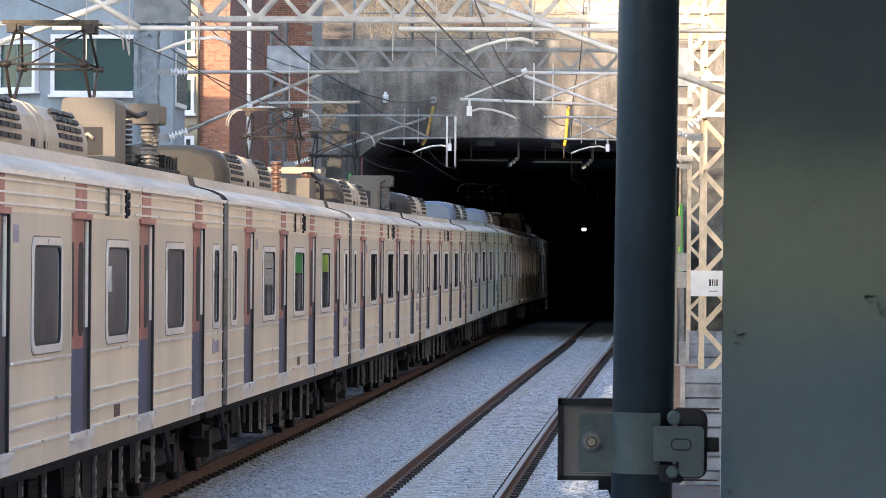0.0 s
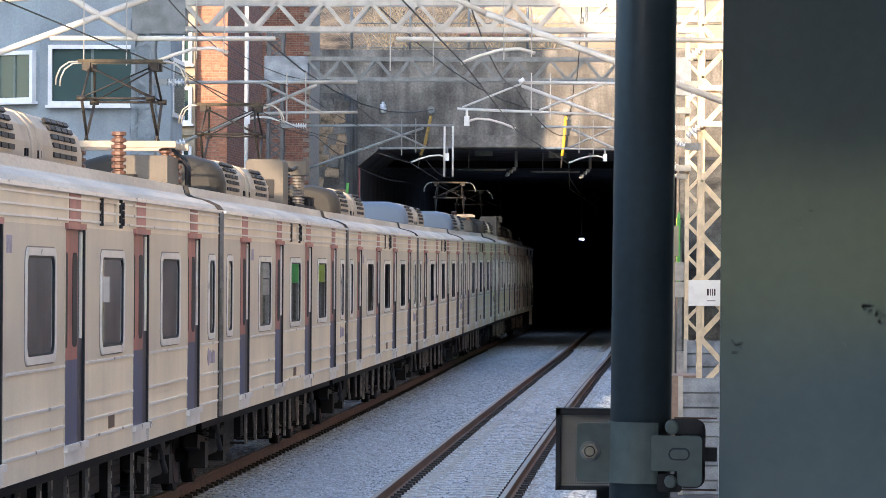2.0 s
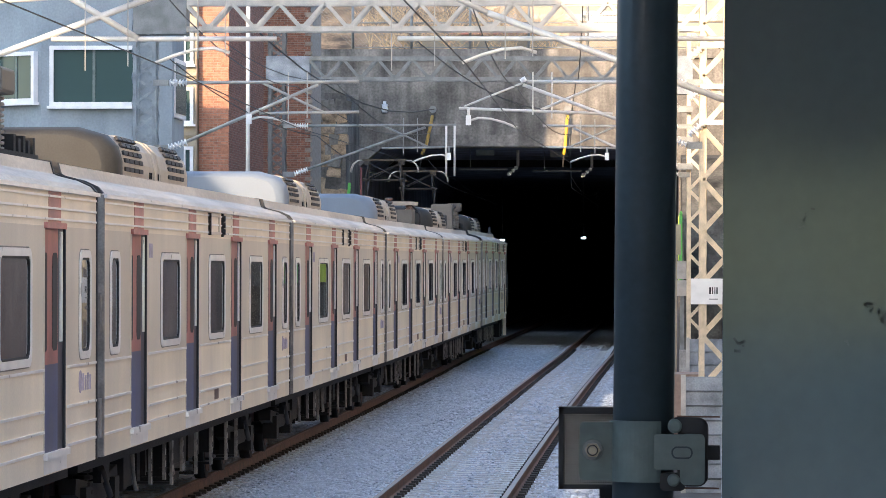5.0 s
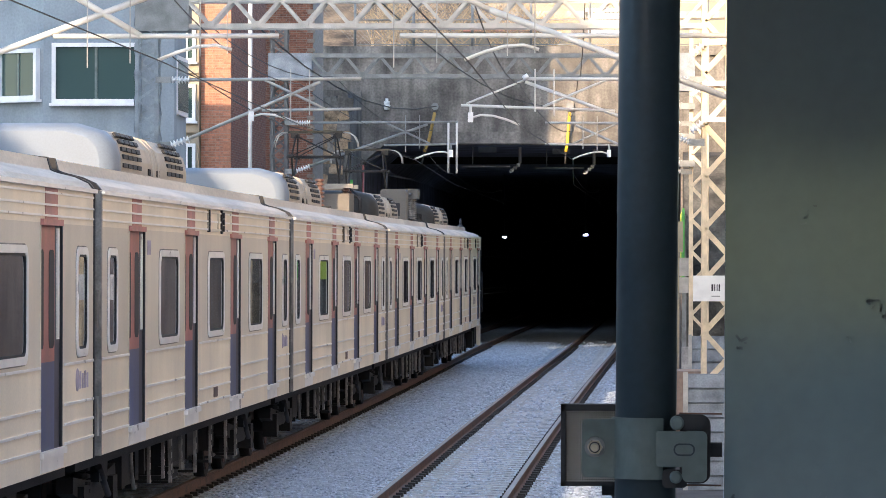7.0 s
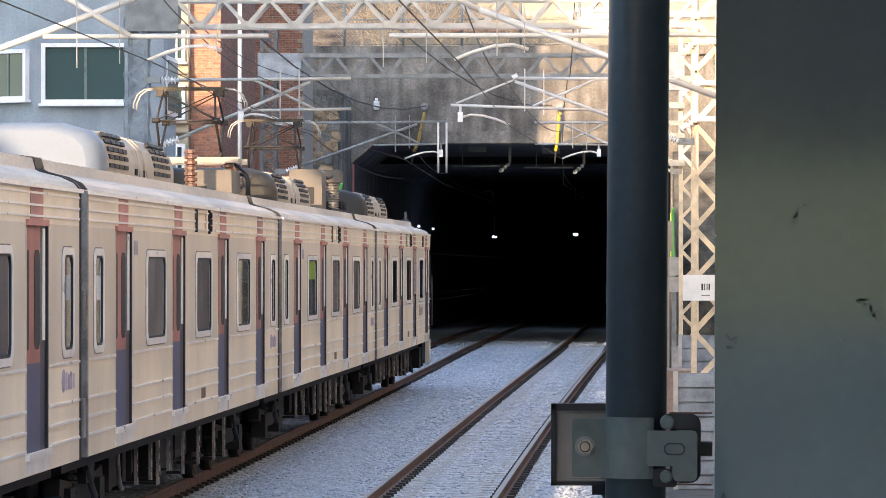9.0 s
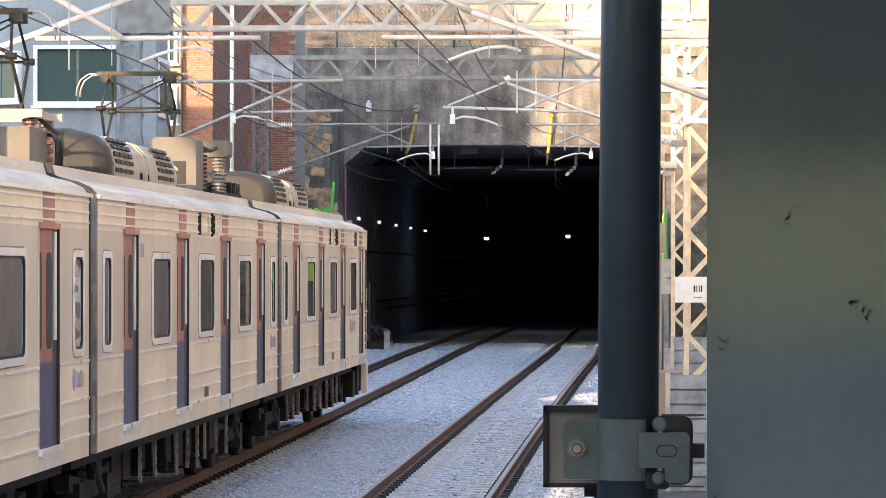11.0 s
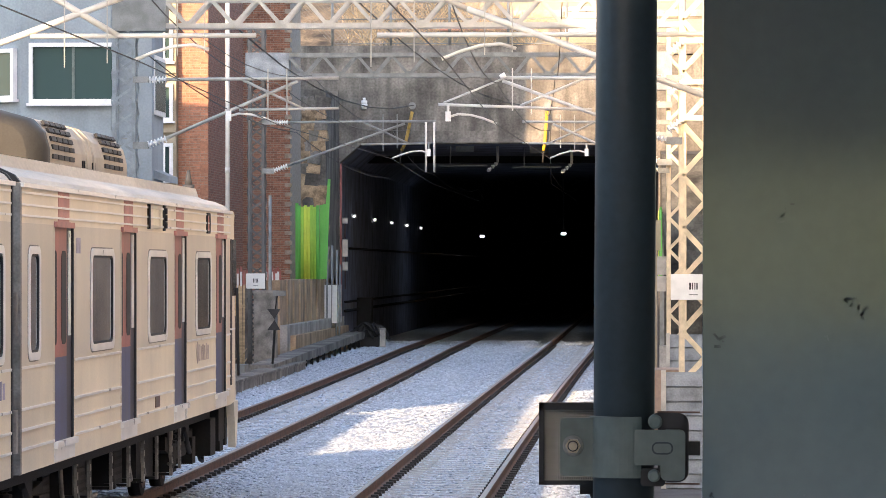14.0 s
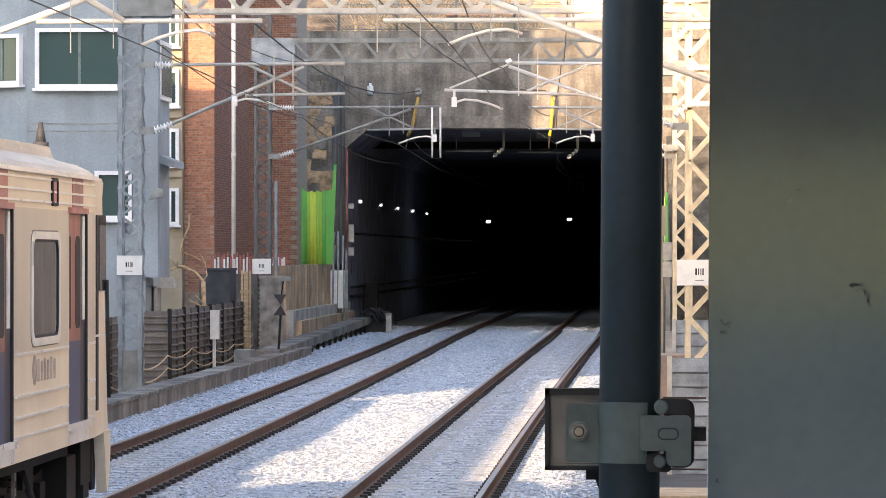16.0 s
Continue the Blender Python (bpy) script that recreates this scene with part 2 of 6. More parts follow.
def tube(bm, p, q, r, n=8, r2=None, cap=True, flat=False):
    p, q = Vector(p), Vector(q)
    d = q - p
    rot = d.to_track_quat("Z", "Y").to_matrix()
    r2 = r if r2 is None else r2
    a = [bm.verts.new(p + rot @ Vector((r * math.cos(k * math.tau / n), r * math.sin(k * math.tau / n), 0))) for k in range(n)]
    b = [bm.verts.new(q + rot @ Vector((r2 * math.cos(k * math.tau / n), r2 * math.sin(k * math.tau / n), 0))) for k in range(n)]
    for k in range(n):
        f = bm.faces.new((a[k], a[(k + 1) % n], b[(k + 1) % n], b[k]))
        f.smooth = n > 5 and not flat
    if cap:
        bm.faces.new(a[::-1])
        bm.faces.new(b)
    return bm


def bent(bm, pts, r, n=6):
    """A round bar led through all the points."""
    pts = [Vector(p) for p in pts]
    rings = []
    for k, p in enumerate(pts):
        d = (pts[min(k + 1, len(pts) - 1)] - pts[max(k - 1, 0)]).normalized()
        rot = d.to_track_quat("Z", "Y").to_matrix()
        rings.append([bm.verts.new(p + rot @ Vector((r * math.cos(i * math.tau / n), r * math.sin(i * math.tau / n), 0))) for i in range(n)])
    for a, b in zip(rings, rings[1:]):
        for i in range(n):
            f = bm.faces.new((a[i], a[(i + 1) % n], b[(i + 1) % n], b[i]))
            f.smooth = True
    bm.faces.new(rings[0][::-1])
    bm.faces.new(rings[-1])
    return bm


def turned(bm, p, q, prof, n=10):
    """A turned body from p to q; prof: pairs of (share of the length, radius)."""
    p, q = Vector(p), Vector(q)
    rot = (q - p).to_track_quat("Z", "Y").to_matrix()
    rings = [[bm.verts.new(p.lerp(q, t) + rot @ Vector((r * math.cos(i * math.tau / n), r * math.sin(i * math.tau / n), 0))) for i in range(n)] for t, r in prof]
    for a, b in zip(rings, rings[1:]):
        for i in range(n):
            bm.faces.new((a[i], a[(i + 1) % n], b[(i + 1) % n], b[i]))
    bm.faces.new(rings[0][::-1])
    bm.faces.new(rings[-1])
    return bm


def prism(bm, prof, axis, a, b, smooth=False):
    """A closed profile of 2D points swept along an axis from a to b. axis y: (x, z); axis x: (y, z); axis z: (x, y)."""
    def at(p, s):
        return {"y": (p[0], s, p[1]), "x": (s, p[0], p[1]), "z": (p[0], p[1], s)}[axis]
    lo = [bm.verts.new(at(p, a)) for p in prof]
    hi = [bm.verts.new(at(p, b)) for p in prof]
    n = len(prof)
    for k in range(n):
        f = bm.faces.new((lo[k], lo[(k + 1) % n], hi[(k + 1) % n], hi[k]))
        f.smooth = smooth
    bm.faces.new(lo[::-1])
    bm.faces.new(hi)
    return bm


def rounded(y0, y1, z0, z1, r, n=4):
    pts = []
    for cy, cz, a in ((y1 - r, z0 + r, -90), (y1 - r, z1 - r, 0), (y0 + r, z1 - r, 90), (y0 + r, z0 + r, 180)):
        for k in range(n + 1):
            t = radians(a + 90 * k / n)
            pts.append((cy + r * math.cos(t), cz + r * math.sin(t)))
    return pts


def mesh_of(name, bm, material):
    bmesh.ops.recalc_face_normals(bm, faces=bm.faces)
    me = bpy.data.meshes.new(name)
    bm.to_mesh(me)
    bm.free()
    me.materials.append(material)
    return me


def part(name, bm, material, parent, label=""):
    ob = new(name, mesh_of(name, bm, material))
    ob.parent = parent
    return tagged(ob, label)


def piece(name, me, parent, m=None):
    ob = new(name, me)
    ob.parent = parent
    if m is not None:
        ob.matrix_basis = m
    return ob


def thing(name, label, category, m=None, group="", kind=""):
    ob = new(name)
    if m is not None:
        ob.matrix_basis = m
    return tagged(ob, label, category, group, kind)


def solid(name, bm, material, label, category, group="", kind=""):
    return tagged(new(name, mesh_of(name, bm, material)), label, category, group, kind)


def B():
    return bmesh.new()


RT, LT = -2.57, -6.62          # centres of the two tracks
BED = -0.187                    # top of the ballast below the rail heads
PORTAL = 140.0                 # where the tunnel begins


def ease(y, rate):
    """How far the line rises or bears right towards the tunnel."""
    return rate * min(max(0.0, y - 56), 72) ** 2


RISE, BEAR_L, BEAR_R = 4.2e-5, 2.8e-5, 8.5e-5
STATIONS = [-60, 0, 36, 56] + [56 + 4.5 * k for k in range(1, 17)] + [160, 200, 330]


def bent_prism(bm, prof, side):
    """A closed profile of (x, z) led along the line; side(x) gives how strongly a point bears right."""
    rings = [[bm.verts.new((x + ease(y, side(x)), y, z + ease(y, RISE))) for x, z in prof] for y in STATIONS]
    n = len(prof)
    for a, b in zip(rings, rings[1:]):
        for k in range(n):
            bm.faces.new((a[k], a[(k + 1) % n], b[(k + 1) % n], b[k]))
    bm.faces.new(rings[0][::-1])
    bm.faces.new(rings[-1])
    return bm

# ---- ground, tracks, tunnel ----
bm = B()
box(bm, -400, 400, -300, 1200, -1.6, -1.0)
solid("ground", bm, ASPHALT, "dark bare ground around the railway cutting", "ground", kind="structure")
bm = bent_prism(B(), [(-9.7, -1.0), (-9.7, BED - 0.05), (-8.7, BED), (-7.6, BED), (-5.6, BED), (-4.6, BED + 0.015), (-3.6, BED), (-1.1, BED), (-0.5, BED - 0.12), (0.1, BED - 0.45), (0.1, -1.0)], lambda x: 0.0)
solid("ballast_bed", bm, BALLAST, "pale grey ballast bed under both tracks", "ballast", kind="structure")


def stones(name, x0, x1, y0, y1, per_m2, size, seed):
    """Loose stones on the bed, small crushed lumps, too many to count."""
    rs = np.random.RandomState(seed)
    n = int((x1 - x0) * (y1 - y0) * per_m2)
    c = np.stack([rs.uniform(x0, x1, n), rs.uniform(y0, y1, n), np.full(n, BED + 0.0)], 1)
    for r in RAILS:
        c = c[np.abs(c[:, 0] - r) > 0.13]
    c = c[(c[:, 0] < -0.9) | (rs.uniform(0, 1, len(c)) < 0.5)]
    inside = (np.abs(c[:, 0] - RT) < 0.68) | (np.abs(c[:, 0] - LT) < 0.68)
    c = c[~inside | (rs.uniform(0, 1, len(c)) < 0.35)]
    n = len(c)
    base = np.array([(1, 0, 0), (0, 1, 0), (-1, 0, 0), (0, -1, 0), (0.15, 0.1, 1), (0, 0, -1)], float)
    v = base[None] * rs.uniform(0.55, 1.25, (n, 6, 1)) * (size * rs.uniform(0.6, 1.25, (n, 1, 1)))
    a = rs.uniform(0, math.tau, n)
    ca, sa = np.cos(a)[:, None], np.sin(a)[:, None]
    v = np.stack([v[..., 0] * ca - v[..., 1] * sa, v[..., 0] * sa + v[..., 1] * ca, v[..., 2] * 0.5], -1) + c[:, None]
    v[..., 2] += rs.uniform(-0.25, 0.6, (n, 1)) * size
    v[..., 2] += RISE * np.clip(v[..., 1] - 56, 0, 72) ** 2
    tri = np.array([(0, 1, 4), (1, 2, 4), (2, 3, 4), (3, 0, 4), (1, 0, 5), (2, 1, 5), (3, 2, 5), (0, 3, 5)])
    f = (tri[None] + (np.arange(n) * 6)[:, None, None]).reshape(-1, 3)
    me = bpy.data.meshes.new(name)
    me.from_pydata(v.reshape(-1, 3).tolist(), [], f.tolist())
    me.materials.append(STONE)
    return tagged(new(name, me), "loose pale grey crushed stones covering the track bed", "ballast stones", kind="stuff")


RAILS = [c + s for c in (RT, LT) for s in (-0.753, 0.753)]
stones("ballast_stones", -9.3, -0.55, 36, 74, 165, 0.036, 3)
stones("ballast_stones", -9.3, -0.55, 74, 150, 75, 0.044, 4)

RAILPROF = [(-0.065, -0.16), (0.065, -0.16), (0.062, -0.145), (0.012, -0.125), (0.012, -0.045), (0.036, -0.03), (0.036, -0.006), (-0.036, -0.006),
            (-0.036, -0.03), (-0.012, -0.045), (-0.012, -0.125), (-0.062, -0.145)]
bm = prism(B(), [(-1.2, -0.38), (1.2, -0.38), (1.2, -0.2), (1.05, -0.165), (0.4, -0.165), (0.3, -0.18), (-0.3, -0.18), (-0.4, -0.165), (-1.05, -0.165), (-1.2, -0.2)], "y", -0.12, 0.12)
SLEEPER_MESH = mesh_of("sleeper", bm, SLEEPER)
def track(c, bear, label):
    t = thing("railway_track", label, "track", pose(c, 0, 0), "tracks")
    for s in (-0.753, 0.753):
        r = part("rail", bent_prism(B(), [(x + s, z) for x, z in RAILPROF], lambda x: bear), RUST, t, "rust-brown steel rail")
        part("rail_head", bent_prism(B(), [(s - 0.03, -0.0065), (s + 0.03, -0.0065), (s + 0.03, 0.0), (s - 0.03, 0.0)], lambda x: bear), RAILTOP, r, "worn running surface")
    for k in range(168):
        y = 36 + 0.62 * k
        piece("sleeper", SLEEPER_MESH, t, pose(ease(y, bear), y, ease(y, RISE)))
    verts, faces = [], []
    for k in range(168):
        y = 36 + 0.62 * k
        for s in (-0.853, -0.653, 0.653, 0.853):
            i = len(verts)
            verts += [(s + u * 0.045 + ease(y, bear), y + v * 0.06, w + ease(y, RISE)) for w in (-0.17, -0.115) for u, v in ((-1, -1), (1, -1), (1, 1), (-1, 1))]
            faces += [tuple(i + j for j in f) for f in ((4, 5, 6, 7), (0, 1, 5, 4), (1, 2, 6, 5), (2, 3, 7, 6), (3, 0, 4, 7))]
    me = bpy.data.meshes.new("rail_clip_rest")
    me.from_pydata(verts, [], faces)
    me.materials.append(UNDERGREY)
    clips = piece("rail_clip_rest", me, t)
    clips["kind"] = "stuff"


track(RT, BEAR_R, "empty railway track with rusty rails on concrete sleepers")
track(LT, BEAR_L, "railway track with rusty rails that carries the train")

# tunnel
TL, TR, TT = -9.9, 0.62, 6.75
bm = B()
prof_in = [(TL, -0.9), (TL, TT - 0.6), (TL + 0.7, TT), (TR - 0.7, TT), (TR, TT - 0.6), (TR, -0.9)]
prof_out = [(x + (-0.5 if k < 3 else 0.5), z + (0.5 if 0 < k < 5 else 0)) for k, (x, z) in enumerate(prof_in)]
prism(bm, prof_in + prof_out[::-1], "y", PORTAL + 0.9, 300)
bmesh.ops.remove_doubles(bm, verts=bm.verts[:], dist=0.001)
solid("tunnel_lining", bm, TUNNEL, "dark sooty concrete lining of a rail tunnel", "tunnel", kind="structure")
solid("tunnel_end", box(B(), TL - 0.5, TR + 0.5, 300, 300.5, -1, TT + 0.5), TUNNEL, "dark far end of the tunnel", "tunnel", kind="structure")
WT = 9.7
pw = thing("tunnel_portal", "weathered concrete portal wall around the tunnel mouth", "wall", kind="structure")
part("left_pier", prism(B(), [(-16, -1), (TL, -1), (TL, TT - 0.6), (TL + 0.7, TT), (TL + 0.7, WT), (-16, WT)], "y", PORTAL, PORTAL + 0.9), CONCRETE, pw)
part("lintel_wall", prism(B(), [(TL + 0.7, TT), (TR - 0.7, TT), (TR - 0.7, WT), (TL + 0.7, WT)], "y", PORTAL, PORTAL + 0.9), CONCRETE, pw)
part("right_pier", prism(B(), [(TR - 0.7, TT), (TR, TT - 0.6), (TR, -1), (10, -1), (10, WT), (TR - 0.7, WT)], "y", PORTAL, PORTAL + 0.9), CONCRETE, pw)
part("lintel_band", box(B(), TL + 0.9, TR - 0.7, PORTAL - 0.18, PORTAL + 0.002, TT + 0.03, TT + 0.42), CONCRETE, pw, "paler projecting band over the mouth")
part("pilaster", box(B(), TL - 1.0, TL - 0.05, PORTAL - 0.35, PORTAL + 0.002, -1, WT - 1.2), CONCRETE, pw)
part("coping", box(B(), -16, 10, PORTAL - 0.15, PORTAL + 0.9, WT, WT + 0.3), CONCRETE, pw)
for k in range(4):
    part("board_joint", box(B(), TL + 0.8, TR - 0.8, PORTAL - 0.012, PORTAL + 0.002, 7.5 + 0.55 * k, 7.53 + 0.55 * k), CONCRETE, pw)
for k in range(5):
    part("wall_joint", box(B(), -8.0 + 1.9 * k, -7.96 + 1.9 * k, PORTAL - 0.014, PORTAL + 0.002, 7.2, WT), CONCRETE, pw)
bm = B()
box(bm, -30, 20, PORTAL + 0.9, 300, 7.4, 9.6)
solid("hill_top", bm, EARTH, "dry earth bank over the tunnel", "bank", kind="structure")

# lamps and pipes in the tunnel
tl = thing("tunnel_lamp", "small bright white lamp high in the tunnel", "lamp", pose(-3.2, 178, 4.1), "tunnel lamps")
part("housing", box(B(), -0.1, 0.1, 0.0, 0.2, 0.0, 0.1), UNDER, tl)
part("lens", box(B(), -0.075, 0.075, 0.02, 0.18, -0.07, 0.0), TUNLAMP, tl, "glowing lens")
part("hanger", tube(B(), (0, 0.1, 0.1), (0, 0.1, 2.62), 0.012, 6), RUBBER, tl)
copy_thing(tl, pose(-6.62, 178, 4.0))
for y, s in ((145.5, 1), (156.8, 1), (167.5, 1), (178.4, 1), (190, 1)):
    w = thing("tunnel_wall_lamp", "small white wall lamp glowing inside the tunnel", "lamp", pose(TL, y, 4.35), "tunnel wall lamps")
    part("housing", box(B(), -0.002, 0.16, 0, 0.2, 0, 0.14), GALVGREY, w)
    part("lens", box(B(), 0.06, 0.115, -0.02, 0.001, 0.05, 0.09), WALLLAMP, w, "glowing lens")
for z, r in ((1.2, 0.05), (1.5, 0.04), (3.3, 0.04)):
    solid("tunnel_pipe", tube(B(), (TL + 0.08, PORTAL + 1, z), (TL + 0.08, 290, z), r, 8), UNDER, "grey cable pipe along the tunnel wall", "pipe", "tunnel pipes")
solid("tunnel_cabinet", box(B(), TL, TL + 0.5, 148, 149.2, 0.2, 1.6), UNDER, "grey cable cabinet on the tunnel wall", "cabinet")
cbm = thing("tunnel_crossbeam", "sooty steel beam under the tunnel roof", "beam", pose(0, 150, 0))
part("web", box(B(), TL, TR, 0.17, 0.23, 6.37, 6.58), UNDER, cbm)
part("top_flange", box(B(), TL, TR, 0.0, 0.4, 6.58, 6.6), UNDER, cbm)
part("bottom_flange", box(B(), TL, TR, 0.0, 0.4, 6.35, 6.37), UNDER, cbm)
for k in range(9):
    part("stiffener", box(B(), TL + 0.7 + 1.15 * k, TL + 0.73 + 1.15 * k, 0.02, 0.17, 6.37, 6.58), UNDER, cbm)

for x, z in ((-5.9, 6.45), (-3.4, 6.4)):
    eq = thing("tunnel_feeder_support", "grey feeder support with insulators under the tunnel roof", "support", pose(x, 143, z), "tunnel feeder supports")
    part("bracket", box(B(), -0.3, 0.3, 0, 0.2, 0.12, 0.3), GALVGREY, eq)
    part("drop_arm", tube(B(), (1.1, 0.1, 0.3), (1.1, 0.1, -0.25), 0.05, 8), GALV, eq)
    part("insulator", turned(B(), (1.1, 0.1, -0.25), (0.75, 0.1, -0.55), [(0, 0.03), (0.2, 0.08), (0.3, 0.03), (0.5, 0.08), (0.6, 0.03), (0.8, 0.08), (1, 0.03)]), PORCELAIN, eq)
    part("rail", tube(B(), (-0.9, 0.1, -0.35), (0.75, 0.1, -0.35), 0.03, 8), GALVGREY, eq)
    part("hanger", tube(B(), (-0.5, 0.1, -0.35), (-0.5, 0.1, 0.3), 0.02, 6), GALVGREY, eq)

# plain unseen walls that close the place; most are added to shape the light
# Added blockers out of view: their edges cut the sun patches on the ballast.
bm = B()
for y0, y1, z in ((-60, 18, 4.4), (18, 26, 4.55), (26, 31, 4.65), (31, 36, 4.8), (36, 43, 4.6), (43, 50, 4.75), (50, 63, 4.7)):
    box(bm, -11.0, -10.3, y0, y1, -1, z)
solid("sun_block_left", bm, CONCPALE, "unseen wall added along the line to shade the ballast", "wall", kind="structure")
solid("sun_block_near", box(B(), -40, -14.0, -80, -14, -1, 18), CONCPALE, "unseen near block added to hold off the sun", "wall", kind="structure")
solid("sun_block_far_top", box(B(), -27, -17.5, 53.2, 62, 19, 23.5), CONCPALE, "unseen upper part of the far sun block", "wall", kind="structure")
solid("sun_block_far", box(B(), -40, -14.0, 53.2, 62, -1, 19), CONCPALE, "unseen far block added to hold off the sun", "wall", kind="structure")
solid("sun_block_lintel", box(B(), -14.5, -14.0, -14, 53.1, 12.3, 19), CONCPALE, "unseen upper wall added above the sun opening", "wall", kind="structure")
solid("sun_block_beam", box(B(), -14.5, -14.0, -14, 53.1, 9.85, 10.7), CONCPALE, "unseen beam added to cast a shade strip on the track", "wall", kind="structure")
# Unseen banded wall added so the metal panel mirrors its three tones.
solid("mirrored_wall_top", box(B(), -14, 40, -34, -30, 3.63, 12), DARKWALL, "unseen dark wall top added for the panel's reflection", "wall", kind="structure")
solid("mirrored_wall_band", box(B(), -14, 40, -34, -30, 2.08, 3.63), BANDWALL, "unseen ochre wall band added for the panel's reflection", "wall", kind="structure")
solid("mirrored_wall_base", box(B(), -14, 40, -34, -30, -1, 2.08), PLASTER, "unseen blue-grey wall base added for the panel's reflection", "wall", kind="structure")
# Unseen walls added to bounce warm light on the train, dark by the tunnel.
solid("wall_right", box(B(), 2.7, 3.3, 24, 139.9, -1, 3.3), WARMWALL, "unseen brown wall added to close the right side and bounce light", "wall", kind="structure")
solid("bounce_wall_far", box(B(), 4.6, 5.2, 24, 110, -1, 15.5), BOUNCEWALL, "unseen pale wall added to bounce sunlight onto the train", "wall", kind="structure")
solid("bounce_stop_wall", box(B(), 4.6, 5.2, 110, 139.9, -1, 15.5), DARKWALL, "unseen dark wall added to end the bounce near the tunnel", "wall", kind="structure")
solid("platform", box(B(), -1.15, 6, -30, 20, -1.0, 1.12), TILE, "paved station platform with a straight edge", "platform", kind="structure")
solid("ceiling", box(B(), -1.0, 7, -9, 22, 4.6, 4.8), CEILING, "plain platform roof", "ceiling", kind="structure")
solid("wall_platform", box(B(), 5.6, 6, -9, 20, 1.12, 4.6), CEILING, "plain wall at the back of the platform", "wall", kind="structure")


# ---- overhead line ----
def lattice_mast(x, y, z0, z1, w, material, label, d=0.4, dw=0.075, crossed=True, pitch=2.1, leg=0.05):
    m = thing("lattice_mast", label, "mast", pose(x, y, 0), "catenary masts")
    for sx in (0, w):
        for sy in (0, d):
            part("leg", prism(B(), [(sx - leg, sy - 0.04), (sx + leg, sy - 0.04), (sx + leg, sy + 0.04), (sx - leg, sy + 0.04)], "z", z0, z1), material, m)
    n = int((z1 - z0) / (w * pitch))
    st = (z1 - z0) / n
    for k in range(n):
        a, b = z0 + st * k, z0 + st * (k + 1)
        mid = (a + b) / 2
        for yy, u, v in ((-0.047, 0, w), (d + 0.047, w if crossed else 0, 0 if crossed else w)):
            part("diagonal", bar(B(), (u, yy, a), (v, yy, mid), 0.014, dw), material, m)
            part("diagonal", bar(B(), (v, yy, mid), (u, yy, b), 0.014, dw), material, m)
        for xx in (-0.057, w + 0.057):
            part("diagonal", bar(B(), (xx, 0, a), (xx, d, mid), 0.014, dw * 0.7), material, m)
            part("diagonal", bar(B(), (xx, d, mid), (xx, 0, b), 0.014, dw * 0.7), material, m)
    part("footing", box(B(), -0.25, w + 0.25, -0.2, d + 0.2, z0 - 0.9, z0), CONCPALE, m, "concrete footing")
    return m


def mast_sign(m, w, z0, z1, x0=-0.06):
    s = part("mast_sign", box(B(), x0, w + 0.06, -0.1, -0.085, z0, z1), SIGN, m, "white plate with unreadable dark marks")
    h = z1 - z0
    for a, b in ((0.3, 0.38), (0.42, 0.46), (0.52, 0.56), (0.6, 0.66)):
        part("mark", box(B(), w * a, w * b, -0.104, -0.1, z0 + h * 0.4, z0 + h * 0.66), INK, s)
    part("mark", box(B(), w * 0.3, w * 0.66, -0.104, -0.1, z0 + h * 0.18, z0 + h * 0.22), GALVGREY, s)


ma = lattice_mast(-10.27, 82.5, -0.2, 9.5, 0.38, MASTSHADE, "lattice catenary mast beside the panel fence, greyed as if shaded", dw=0.05, pitch=1.3, leg=0.036)
mast_sign(ma, 0.38, 2.22, 2.6)
part("base_plate", box(B(), 0.06, 0.34, -0.14, -0.06, -0.2, 0.75), GALVGREY, ma, "blue-grey sheet round the foot")
mb = lattice_mast(-10.25, 111.0, -0.2, 9.0, 0.36, MASTDARK, "grey lattice catenary mast near the tunnel mouth", dw=0.05, pitch=1.3, leg=0.038)
mast_sign(mb, 0.36, 2.1, 2.5)
mc = lattice_mast(0.82, 82.5, 0.4, 9.5, 0.46, MASTSUN, "sunlit pale lattice catenary mast with a white plate", dw=0.1, crossed=False)
mast_sign(mc, 0.46, 2.02, 2.52, -0.22)
md = lattice_mast(0.76, 111.0, 0.6, 9.0, 0.4, MASTSUN, "pale lattice catenary mast behind the nearer one", dw=0.08, crossed=False)


def truss(y, x0, x1, z0, z1, n, material, label, depth=0.45):
    t = thing("gantry_truss", label, "truss", pose(0, y, 0), "gantry trusses")
    for yy in (0, depth):
        for z in (z0, z1):
            part("chord", box(B(), x0, x1, yy - 0.045, yy + 0.045, z - 0.05, z + 0.05), material, t)
    st = (x1 - x0) / n
    for k in range(n):
        a = x0 + st * k
        for yy in (-0.05, depth + 0.05):
            part("diagonal", bar(B(), (a, yy, z1), (a + st / 2, yy, z0), 0.02, 0.066), material, t)
            part("diagonal", bar(B(), (a + st / 2, yy, z0), (a + st, yy, z1), 0.02, 0.066), material, t)
            part("gusset", box(B(), a + st / 2 - 0.1, a + st / 2 + 0.1, yy - 0.012, yy + 0.012, z0 - 0.02, z0 + 0.1), material, t)
        part("cross_tie", bar(B(), (a, 0, z0), (a + st / 2, depth, z0), 0.05, 0.012), material, t)
    return t


ta = truss(82.5, -9.3, 0.82, 7.38, 7.9, 11, GALV, "pale sunlit steel truss spanning both tracks")
part("end_plate", box(B(), -10.3, -9.25, -0.08, 0.5, 7.28, 7.98), GALVGREY, ta, "riveted grey end plate")
